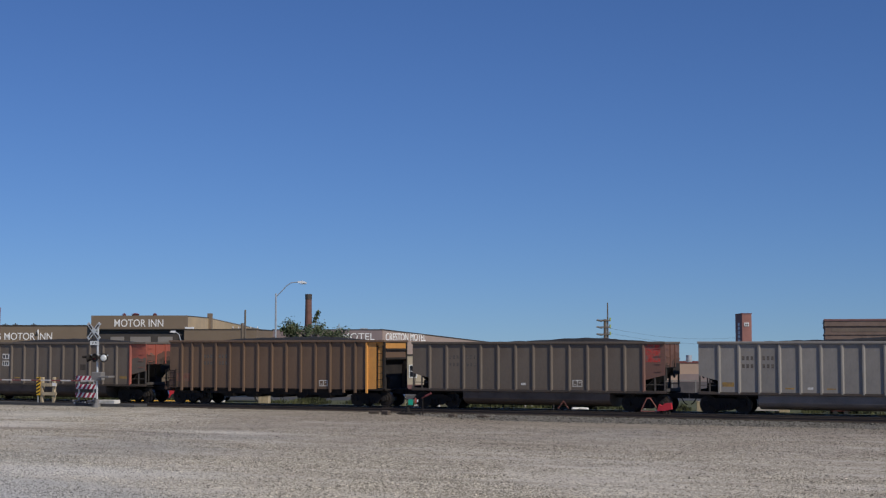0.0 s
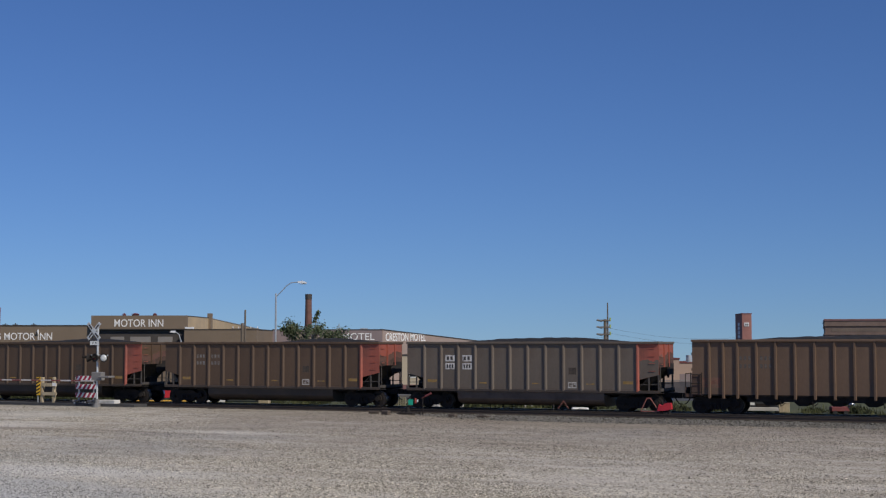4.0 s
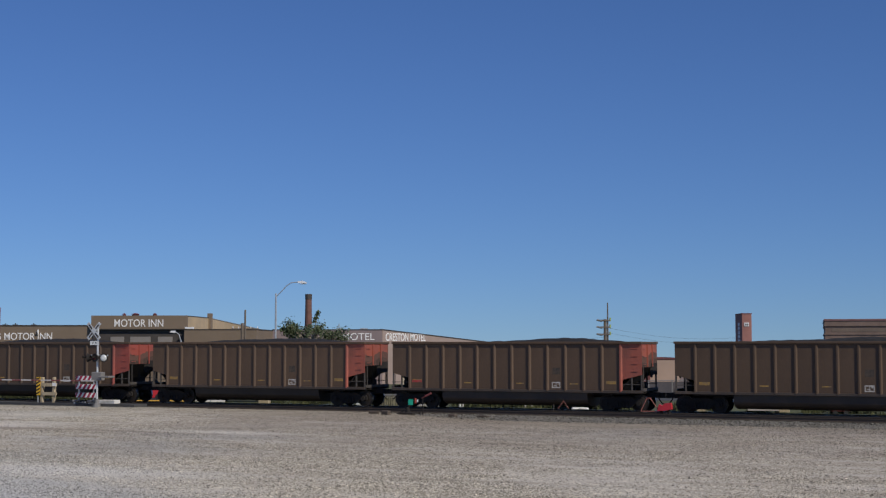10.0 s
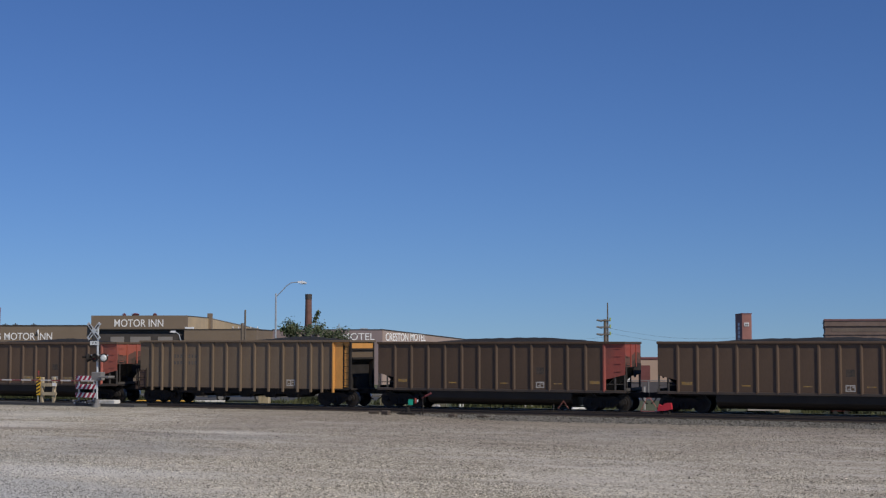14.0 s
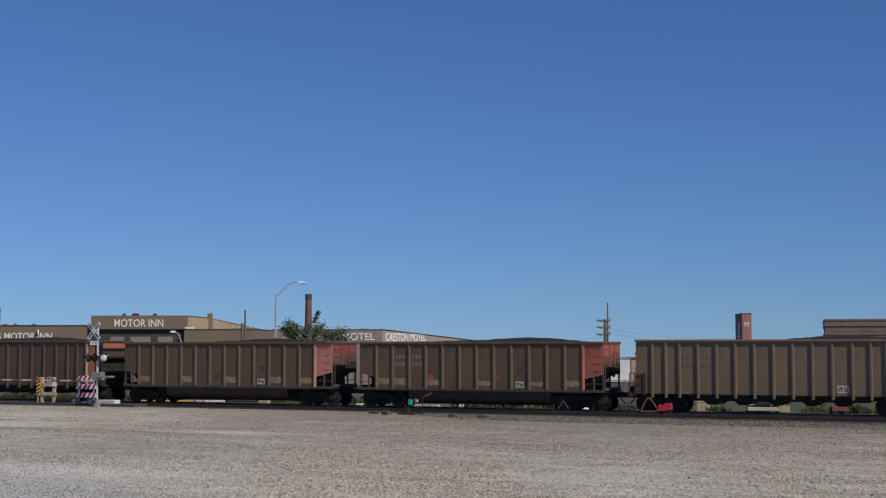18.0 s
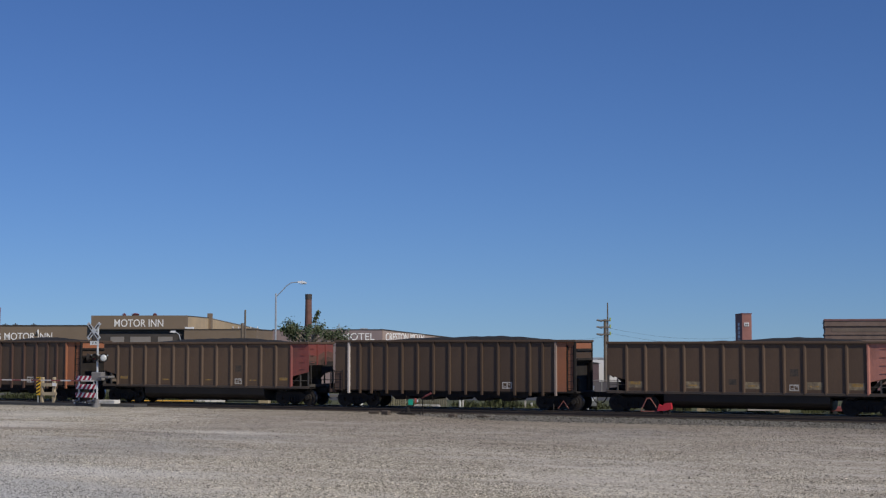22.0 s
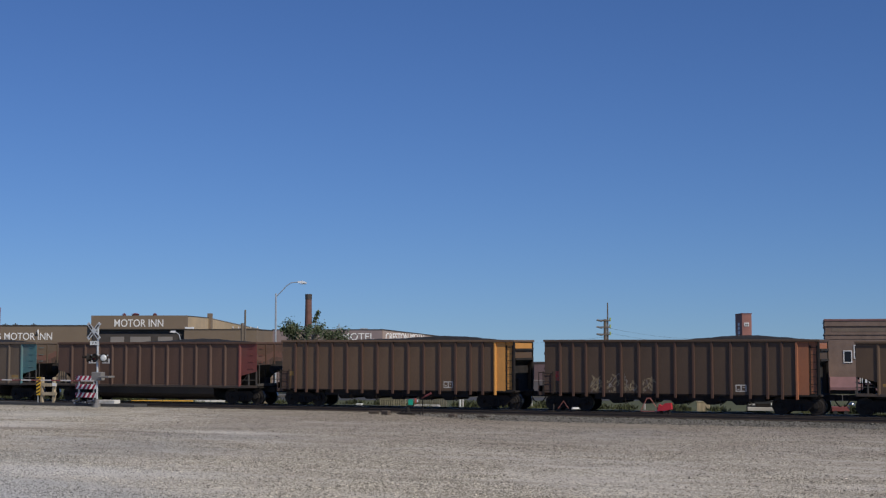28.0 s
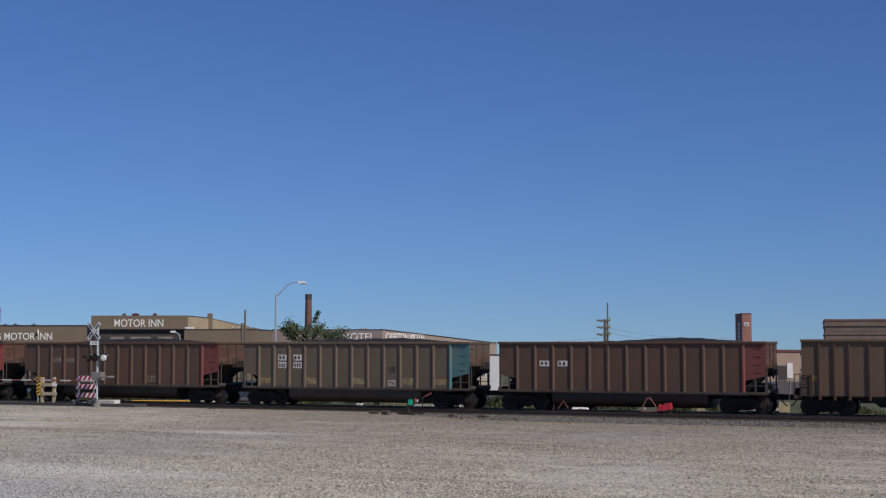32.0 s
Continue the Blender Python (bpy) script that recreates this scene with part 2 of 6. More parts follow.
M["roof"] = paint("roof_membrane", (0.35, 0.34, 0.33), 0.9, vary=0.2)
M["letter"] = paint("white_letter_enamel", (0.84, 0.82, 0.78), 0.5, vary=0.05)
M["bark"] = paint("bark", (0.30, 0.255, 0.19), 0.95, vary=0.4, size=0.2)
M["navy"] = paint("navy_car_paint", (0.03, 0.045, 0.075), 0.6, vary=0.1)
M["lamp_red"] = paint("dark_red_lens", (0.12, 0.01, 0.01), 0.2, vary=0.1)
M["dusty_white"] = paint("dusty_white_board", (0.5, 0.47, 0.44), 0.7, vary=0.2)
M["dusty_grey"] = paint("dusty_grey_steel", (0.2, 0.19, 0.18), 0.7, vary=0.2)
M["panel_grey"] = paint("grey_painted_panel", (0.10, 0.09, 0.096), 0.8, vary=0.2, size=0.8, dirt=(0.11, 0.09, 0.085), dirt_amount=0.5, dirt_size=0.8, spread=0.25)
M["red_dusty"] = paint("dusty_red_steel", (0.48, 0.09, 0.06), 0.6, vary=0.2)
M["dusty_red_dim"] = paint("dusty_dark_red", (0.2, 0.05, 0.05), 0.7, vary=0.2)
M["yellow_dull"] = paint("worn_yellow_paint", (0.6, 0.33, 0.04), 0.7, vary=0.3)
M["weeds"] = paint("dry_weeds", (0.088, 0.092, 0.034), 0.9, vary=0.4, size=0.8, island=0.6)
M["old_slat"] = paint("grey_weathered_slat", (0.19, 0.17, 0.12), 0.85, vary=0.3, spread=0.3)
M["cream_slat"] = paint("cream_fence_paint", (0.28, 0.25, 0.165), 0.8, vary=0.15, spread=0.15)
M["weeds_dark"] = paint("dark_weeds", (0.05, 0.058, 0.022), 0.9, vary=0.4, size=0.8, island=0.7)
M["old_concrete"] = paint("worn_concrete", (0.13, 0.12, 0.105), 0.9, vary=0.2, dirt=(0.08, 0.075, 0.065))
M["trailer_red"] = paint("trailer_red_paint", (0.52, 0.03, 0.042), 0.5, vary=0.15)
M["dull_red_tube"] = paint("faded_red_tube_paint", (0.40, 0.15, 0.115), 0.6, vary=0.2)
M["rust_patch"] = paint("rusty_patch", (0.22, 0.095, 0.065), 0.85, vary=0.4, size=0.2, dirt=(0.17, 0.11, 0.075), dirt_amount=0.8, dirt_size=0.25)
M["rust_backing"] = paint("dark_rusty_sheet", (0.10, 0.058, 0.042), 0.85, vary=0.4, size=0.3, dirt=(0.06, 0.04, 0.03), dirt_amount=0.6, dirt_size=0.3)
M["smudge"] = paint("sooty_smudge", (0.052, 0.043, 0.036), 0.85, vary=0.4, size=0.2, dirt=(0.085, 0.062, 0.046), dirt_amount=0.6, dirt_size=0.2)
M["soot_thin"] = paint("mid_brown_end_band", (0.135, 0.066, 0.05), 0.85, vary=0.4, size=0.4, dirt=(0.085, 0.05, 0.04), dirt_amount=0.55, dirt_size=0.4)
M["soot"] = paint("dark_brown_end_band", (0.06, 0.038, 0.03), 0.85, vary=0.5, size=0.3, dirt=(0.12, 0.06, 0.045), dirt_amount=0.5, dirt_size=0.25)
M["shaded_panel"] = paint("grey_window_panel", (0.24, 0.215, 0.19), 0.6, vary=0.15, size=0.8)
M["car_dark"] = paint("dusty_dark_car_paint", (0.045, 0.047, 0.052), 0.4, vary=0.15, dirt=(0.09, 0.08, 0.07), dirt_amount=0.35)
M["car_silver"] = paint("dusty_silver_car_paint", (0.22, 0.23, 0.24), 0.4, vary=0.15, dirt=(0.15, 0.14, 0.12), dirt_amount=0.4)
M["leaf"] = paint("leaf", (0.072, 0.096, 0.042), 0.7, vary=0.5, size=0.5, fine=5, bump=0)


# ---------------------------------------------------------------- mesh helpers
def box(bm, x0, x1, y0, y1, z0, z1, bevel=0.0):
    vs = [bm.verts.new(p) for p in ((x0, y0, z0), (x1, y0, z0), (x1, y1, z0), (x0, y1, z0), (x0, y0, z1), (x1, y0, z1), (x1, y1, z1), (x0, y1, z1))]
    fs = [bm.faces.new([vs[i] for i in f]) for f in ((3, 2, 1, 0), (4, 5, 6, 7), (0, 1, 5, 4), (1, 2, 6, 5), (2, 3, 7, 6), (3, 0, 4, 7))]
    if bevel:
        bmesh.ops.bevel(bm, geom=list({e for f in fs for e in f.edges}), offset=bevel, segments=1, affect="EDGES")
    return bm


def prism(bm, outline, a, b, axis="y"):
    """Extrudes an outline from a to b along an axis: (x, z) along y, (y, z) along x, (x, y) along z."""
    def at(p, d):
        return {"y": (p[0], d, p[1]), "x": (d, p[0], p[1]), "z": (p[0], p[1], d)}[axis]
    lo = [bm.verts.new(at(p, a)) for p in outline]
    hi = [bm.verts.new(at(p, b)) for p in outline]
    bm.faces.new(lo)
    bm.faces.new(hi[::-1])
    k = len(outline)
    for i in range(k):
        bm.faces.new((lo[i], hi[i], hi[(i + 1) % k], lo[(i + 1) % k]))
    bmesh.ops.recalc_face_normals(bm, faces=bm.faces[:])
    return bm


def rod(bm, p, q, r, r2=None, sides=8):
    """A round bar from p to q."""
    p, q = Vector(p), Vector(q)
    d = q - p
    m = Matrix.Translation((p + q) / 2) @ d.to_track_quat("Z", "Y").to_matrix().to_4x4()
    bmesh.ops.create_cone(bm, cap_ends=True, segments=sides, radius1=r, radius2=r if r2 is None else r2, depth=d.length, matrix=m)
    return bm


def mesh_of(name, bm, material=None, smooth=False):
    me = bpy.data.meshes.new(name)
    bm.to_mesh(me)
    bm.free()
    if material:
        me.materials.append(material)
    if smooth:
        for p in me.polygons:
            p.use_smooth = True
    return me


def part(name, bm, material, parent, label="", m=None, smooth=False):
    """Links a bmesh as one mesh object under a thing or under a part."""
    ob = new(name, mesh_of(name, bm, material, smooth))
    ob.parent = parent
    if m is not None:
        ob.matrix_basis = m
    return tagged(ob, label)


def thing(name, label, category, m=None, group="", kind=""):
    ob = new(name)
    ob.empty_display_size = 0.3
    if m is not None:
        ob.matrix_basis = m
    return tagged(ob, label, category, group, kind)


def solid(name, bm, material, label, category="", m=None, group="", kind="", smooth=False):
    ob = new(name, mesh_of(name, bm, material, smooth))
    if m is not None:
        ob.matrix_basis = m
    return tagged(ob, label, category, group, kind)


def B():
    return bmesh.new()


def words(text, width, height, depth=0.04, bold=0.008):
    """A mesh of upright letters in the x-z plane, facing -y, width by height from the lower left corner."""
    cu = bpy.data.curves.new("letters", "FONT")
    cu.body, cu.extrude, cu.offset = text, depth, bold
    ob = bpy.data.objects.new("letters", cu)
    scene.collection.objects.link(ob)
    me = bpy.data.meshes.new_from_object(ob)
    bpy.data.objects.remove(ob)
    bpy.data.curves.remove(cu)
    co = np.array([v.co[:] for v in me.vertices])
    lo, hi = co.min(0), co.max(0)
    for v, c in zip(me.vertices, co):
        v.co = ((c[0] - lo[0]) / (hi[0] - lo[0]) * width, -c[2], (c[1] - lo[1]) / (hi[1] - lo[1]) * height)
    return me


def mesh_part(name, me, material, parent, m, label=""):
    """Splits a mesh of letters into one part a letter."""
    owner = list(range(len(me.vertices)))

    def root(i):
        while owner[i] != i:
            owner[i] = owner[owner[i]]
            i = owner[i]
        return i
    for e in me.edges:
        a, b = (root(i) for i in e.vertices)
        owner[a] = b
    groups = {}
    for p in me.polygons:
        groups.setdefault(root(p.vertices[0]), []).append(list(p.vertices))
    for faces in groups.values():
        used = sorted({i for f in faces for i in f})
        at = {i: k for k, i in enumerate(used)}
        one = bpy.data.meshes.new(name)
        one.from_pydata([me.vertices[i].co[:] for i in used], [], [[at[i] for i in f] for f in faces])
        one.materials.append(material)
        ob = new(name, one)
        ob.parent, ob.matrix_basis = parent, m
        tagged(ob, label)
    bpy.data.meshes.remove(me)


def stones(name, points, sizes, material, seed, label):
    """Many small angular stones as one mesh."""
    rng = np.random.default_rng(seed)
    shape = np.array(((1, 0, 0), (-1, 0, 0), (0, 1, 0), (0, -1, 0), (0, 0, 1), (0, 0, -0.6)))
    tri = np.array(((0, 2, 4), (2, 1, 4), (1, 3, 4), (3, 0, 4), (2, 0, 5), (1, 2, 5), (3, 1, 5), (0, 3, 5)))
    k = len(points)
    ang = rng.uniform(0, math.tau, k)
    v = shape[None] * rng.uniform(0.5, 1.1, (k, 6, 1)) * sizes[:, None, None]
    x = v[:, :, 0] * np.cos(ang)[:, None] - v[:, :, 1] * np.sin(ang)[:, None]
    y = v[:, :, 0] * np.sin(ang)[:, None] + v[:, :, 1] * np.cos(ang)[:, None]
    v = np.stack((x, y, v[:, :, 2] * 0.8), 2) + points[:, None]
    f = (tri[None] + 6 * np.arange(k)[:, None, None]).reshape(-1, 3)
    me = bpy.data.meshes.new(name)
    me.vertices.add(6 * k)
    me.vertices.foreach_set("co", v.reshape(-1))
    me.loops.add(24 * k)
    me.loops.foreach_set("vertex_index", f.reshape(-1))
    me.polygons.add(8 * k)
    me.polygons.foreach_set("loop_start", np.arange(8 * k) * 3)
    me.update(calc_edges=True)
    me.materials.append(material)
    return tagged(new(name, me), label, "stones", kind="stuff")


# ---------------------------------------------------------------- ground and tracks
def ground_z(x, y):
    """The lot lies below the rails, and is filled up to the rails west of the switch."""
    fill = min(1.0, max(0.0, (-27.0 - x) / 8.0)) * min(1.0, max(0.0, (y + 10.0) / 6.5))
    if y > 110.0:
        return GROUND - 0.0125 * (y - 110.0)
    if y > -2.0:
        fill *= max(0.0, 1 - (y + 2.0) / 1.0)
    return GROUND + 0.24 * fill + 0.03 * noise.noise((x * 0.11, y * 0.2, 0.0)) * (1 if y < -6 else 0.2)


def ground():
    bm = B()
    xs = [-2500, -900, -300, -140] + [-110 + 1.5 * i for i in range(94)] + [60, 150, 400, 1200, 2500]
    ys = [-600, -250, -110, -80] + [-72 + 1.5 * i for i in range(56)] + [14, 20, 40, 70, 110, 200, 600, 1500, 3500]
    grid = [[bm.verts.new((x, y, ground_z(x, y))) for x in xs] for y in ys]
    for j in range(len(ys) - 1):
        for i in range(len(xs) - 1):
            f = bm.faces.new((grid[j][i], grid[j][i + 1], grid[j + 1][i + 1], grid[j + 1][i]))
            f.material_index = 1 if ys[j] > 2.0 else 0
    ob = solid("ground", bm, M["gravel"], "dusty tan and grey crushed gravel lot beside the tracks", "ground", kind="structure", smooth=True)
    ob.data.materials.append(M["soil"])
    return ob


def rail_mesh(length):
    half = [(0.076, 0.0), (0.076, 0.012), (0.012, 0.035), (0.009, 0.13), (0.036, 0.142), (0.036, 0.178), (0.028, 0.186)]
    outline = half + [(-y, z) for y, z in half[::-1]]
    return mesh_of("rail", prism(B(), [(y, z - 0.186) for y, z in outline], 0, length, "x"), M["rail_head"])


def tracks():
    long = rail_mesh(340.0)
    short = rail_mesh(150.0)
    tie = mesh_of("tie", box(B(), -0.115, 0.115, -1.3, 1.3, -0.36, -0.2, 0.012), M["tie"])
    wide = mesh_of("switch_tie", box(B(), -0.115, 0.115, -2.7, 1.3, -0.362, -0.202, 0.012), M["tie"])
    main = thing("railway_track", "straight main railway track on grey ballast", "railway track", kind="structure")
    shine = mesh_of("running_band", box(B(), 0, 340, -0.027, 0.027, 0.0005, 0.004), M["tread"])
    for y in (-0.755, 0.755):
        r = new("rail", long)
        r.parent, r.matrix_basis = main, pose(-200, y, 0)
        top = new("running_band", shine)
        top.parent = r
        tagged(top, "bright worn running surface")
    for i in range(200):
        x = -100 + 0.55 * i
        t = new("tie", wide if x > -48 else tie)
        t.parent, t.matrix_basis = main, pose(x, random.uniform(-0.05, 0.05), random.uniform(-0.012, 0), 0, 0, random.uniform(-1, 1))
    side = thing("siding_track", "rusty siding track branching off beside the main track", "railway track", kind="structure")
    for dy in (0.0, 1.51):
        r = new("rail", short)
        r.parent, r.matrix_basis = side, pose(-76.0, -1.05 + dy, -0.006, 0, 0, -1.75)
    solid("crossing_apron", box(B(), -82, -50.4, -3.35, -2.05, GROUND - 0.1, -0.03), M["asphalt"], "dark asphalt edge of the road crossing beside the rails", "road", kind="structure")
    bm = B()
    outline = [(-4.6, GROUND - 0.05), (-3.1, -0.235), (1.75, -0.235), (3.0, GROUND - 0.05)]
    prism(bm, outline, -300, 140, "x")
    solid("ballast_bed", bm, M["ballast_bed"], "dark grey ballast bed under the tracks", "ballast", kind="structure")
    rng = np.random.default_rng(5)
    k = 26000
    x = rng.uniform(-62, 6, k)
    y = rng.uniform(-4.9, 2.6, k)
    z = np.where(y < -3.1, np.interp(y, (-4.9, -3.1), (GROUND, -0.235)), np.interp(y, (1.75, 3.0), (-0.235, GROUND)))
    keep = (x > -30 - rng.random(k) * 7) | (y > -1.9)
    pts = np.stack((x, y, z + 0.01), 1)[keep]
    stones("ballast_stones", pts, rng.uniform(0.03, 0.065, len(pts)), M["ballast"], 6, "dark grey crushed ballast stones along the rails")
    # the lot's loose stones lie in the wedge of ground between the lot's edge and the rails
    k = 215000
    far = rng.random(k)
    y = -46 + 42.5 * far ** 1.35
    left, right = np.interp(y, (-46, -3.5), (-27, -68)), np.interp(y, (-46, -3.5), (0, -3))
    x = left + (right - left) * rng.random(k)
    keep = rng.random(k) < 0.35 + 0.65 * (np.sin(x * 0.31 + 1.3 * np.sin(y * 0.23)) * np.sin(y * 0.4 + 0.08 * x) > -0.25)
    x, y = x[keep], y[keep]
    k = len(x)
    pts = np.stack((x, y, np.array([ground_z(a, b) for a, b in zip(x, y)]) + 0.004), 1)
    stones("loose_gravel", pts, 0.014 + 0.016 * rng.random(k) + 0.03 * rng.random(k) ** 8, M["stone"], 7, "loose pale limestone pieces lying on the lot")


ground()
tracks()

# ---------------------------------------------------------------- coal cars
def coal_mesh(seed, top):
    """A heaped load: a ridge with two crests, falling to the rim."""
    rng = random.Random(seed)
    c1, c2, h1, h2 = rng.uniform(9.2, 10.6), rng.uniform(3.5, 6.0), rng.uniform(0.22, 0.34), rng.uniform(0.06, 0.22)
    bm = B()
    nx, ny = 70, 14
    rows = []
    for i in range(nx + 1):
        x = 0.12 + (LENGTH - 0.24) * i / nx
        row = []
        for j in range(ny + 1):
            y = -1.42 + 2.84 * j / ny
            h = h1 * math.exp(-((x - c1) / 3.0) ** 2) + h2 * math.exp(-((x - c2) / 2.6) ** 2)
            h *= max(0.0, 1 - (abs(y) / 1.45) ** 2.2)
            h += 0.05 * noise.noise((x * 1.7, y * 1.7, seed)) + 0.03 * noise.noise((x * 5, y * 5, seed)) - 0.10
            row.append(bm.verts.new((x, y, top + h)))
        rows.append(row)
    for i in range(nx):
        for j in range(ny):
            bm.faces.new((rows[i][j], rows[i + 1][j], rows[i + 1][j + 1], rows[i][j + 1]))
    return mesh_of("coal_load", bm, M["coal"])


def wheelset_mesh():
    bm = B()
    for s in (-1, 1):
        rod(bm, (0, s * 0.70, 0), (0, s * 0.83, 0), 0.455, sides=28)
        rod(bm, (0, s * 0.66, 0), (0, s * 0.705, 0), 0.48, sides=28)
        rod(bm, (0, s * 0.83, 0), (0, s * 0.85, 0), 0.36, 0.30, sides=24)
        rod(bm, (0, s * 0.84, 0), (0, s * 1.12, 0), 0.09, sides=12)
        for k in range(3):
            a = k * math.tau / 3
            rod(bm, (0.05 * math.cos(a), s * 1.1, 0.05 * math.sin(a)), (0.05 * math.cos(a), s * 1.135, 0.05 * math.sin(a)), 0.018, sides=6)
    rod(bm, (0, -0.8, 0), (0, 0.8, 0), 0.085, sides=12)
    for f in bm.faces:
        c = f.calc_center_median()
        if math.hypot(c.x, c.z) > 0.44 and abs(f.normal.y) < 0.3:
            f.material_index = 1
    me = mesh_of("wheelset", bm, M["wheel"])
    me.materials.append(M["tread"])
    return me


def side_frame_mesh():
    top = [(-1.12, 0.56), (-1.05, 0.66), (-0.75, 0.66), (-0.45, 0.80), (0.45, 0.80), (0.75, 0.66), (1.05, 0.66), (1.12, 0.56)]
    low = [(1.12, 0.40), (0.72, 0.42), (0.42, 0.20), (-0.42, 0.20), (-0.72, 0.42), (-1.12, 0.40)]
    bm = prism(B(), top + low, -0.07, 0.07, "y")
    for sx in (-1, 1):
        rod(bm, (sx * 0.89, -0.13, 0.46), (sx * 0.89, 0.1, 0.46), 0.13, sides=12)
        for k in (0.10, 0.26):
            rod(bm, (sx * k, -0.085, 0.26), (sx * k, -0.085, 0.52), 0.065, sides=8)
    return mesh_of("side_frame", bm, M["black"])


MESH = {"wheelset": wheelset_mesh(), "side_frame": side_frame_mesh(),
        "bolster": mesh_of("truck", box(B(), -0.16, 0.16, -0.98, 0.98, 0.42, 0.72, 0.03), M["black"])}
WHEELS = []


def shared(name, key, build, parent, material=None, m=None, label=""):
    """One more object on a mesh that is built once."""
    if key not in MESH:
        MESH[key] = mesh_of(name, build(), M["black"])
    ob = new(name, MESH[key])
    ob.parent = parent
    if m is not None:
        ob.matrix_basis = m
    if material:
        ob.material_slots[0].link = "OBJECT"
        ob.material_slots[0].material = material
    return tagged(ob, label)


def truck(car, x):
    t = shared("truck", "bolster", None, car, m=pose(x, 0, 0))
    for s in (-1, 1):
        shared("side_frame", "side_frame", None, t, m=pose(0, s * 1.0, 0, 0, 0, 0 if s < 0 else 180))
    shared("brake_rigging", "rigging", lambda: box(box(B(), -0.62, 0.62, -0.6, 0.6, 0.26, 0.66, 0.05), -1.15, 1.15, -0.12, 0.12, 0.34, 0.6), t)
    for dx in (-0.89, 0.89):
        w = shared("wheelset", "wheelset", None, t, m=pose(dx, 0, 0.458))
        WHEELS.append((w, dx))
    return t


def stencil(car, x, z, material, w=0.56, h=0.36, ground_plate=None, y=-1.512):
    """Two outlined squares of small print side by side, the print as short bars."""
    e = 0.055
    bm = B()
    for a, b, c, d in ((0, w, 0, e), (0, w, h - e, h), (0, e, e, h - e), (w - e, w, e, h - e), (w / 2 - e / 2, w / 2 + e / 2, e, h - e)):
        box(bm, x + a, x + b, y, y + 0.004, z + c, z + d)
    for a, v in ((0.10, 0.10), (w / 2 + 0.08, 0.19)):
        box(bm, x + a, x + a + 0.1, y, y + 0.004, z + v, z + v + 0.04)
    return part("stencil", bm, material, car, "white outlined box of small print")


def bar_mark(car, x, z, w, h, material, y=-1.512, name="marking", label=""):
    return part(name, box(B(), x, x + w, y, y + 0.004, z, z + h), material, car, label)


def plate(car, x, z, w=0.56, h=0.34, bars=2):
    p = part("number_plate", box(B(), x, x + w, -1.515, -1.508, z, z + h), M["white_mark"], car, "white painted patch with dark characters")
    bm = B()
    step = (w - 0.1) / bars
    for i in range(bars):
        box(bm, x + 0.07 + i * step, x + 0.07 + i * step + step * 0.6, -1.519, -1.514, z + 0.07, z + h - 0.07)
    part("characters", bm, M["dark_mark"], p)


def faded_text(car, x, z, material, rows=((1.9, 0.24), (1.7, 0.24))):
    for r, (w, h) in enumerate(rows):
        for half in (0, 1):
            for i in range(3):
                a = x + half * LENGTH / 14 + 0.2 + i * 0.22
                part("reporting_mark", box(B(), a, a + 0.13, -1.512, -1.508, z - r * 0.4, z - r * 0.4 + h * 0.85), material, car, "worn stencilled character")


def mounds(k, top):
    key = "coal%d%.2f" % (k % 5, top)
    if key not in MESH:
        MESH[key] = coal_mesh(11 + k % 5, top)
    return MESH[key]


def underframe(car, tub):
    shared("centre_sill", "centre_sill", lambda: box(B(), -0.55, LENGTH + 0.55, -0.2, 0.2, 0.72, 1.02, 0.02), car)
    for x, turn in ((-0.5, 180), (LENGTH + 0.5, 0)):
        def knuckle():
            bm = prism(B(), [(0, -0.13), (0.22, -0.13), (0.36, -0.05), (0.34, 0.1), (0.2, 0.16), (0, 0.13)], 0.72, 1.0, "z")
            return rod(bm, (-0.3, 0, 0.86), (0.05, 0, 0.86), 0.09)
        shared("coupler", "coupler", knuckle, car, m=pose(x, 0, 0, 0, 0, turn))

        def hose():
            bm = B()
            pts = [(0, -0.32, 0.85), (0.12, -0.33, 0.62), (0.24, -0.3, 0.45), (0.33, -0.22, 0.42)]
            for a, b in zip(pts, pts[1:]):
                rod(bm, a, b, 0.03, sides=6)
            return bm
        shared("air_hose", "air_hose", hose, car, m=pose(x, 0, 0, 0, 0, turn))
    inset = 1.22 if tub else 1.15
    truck(car, inset)
    truck(car, LENGTH - inset)


def ladder(bm, x0, x1, y, z0, z1, n, out=-0.05, axis="x"):
    for i in range(n):
        z = z0 + (z1 - z0) * i / (n - 1)
        if axis == "x":
            rod(bm, (x0, y + out, z), (x1, y + out, z), 0.014, sides=6)
        else:
            rod(bm, (y + out, x0, z), (y + out, x1, z), 0.014, sides=6)
    for e in (x0, x1):
        if axis == "x":
            box(bm, e - 0.03, e + 0.03, y + out - 0.01, y + out + 0.02, z0 - 0.1, z1 + 0.1)
        else:
            box(bm, y + out - 0.02, y + out + 0.01, e - 0.03, e + 0.03, z0 - 0.1, z1 + 0.1)
    return bm


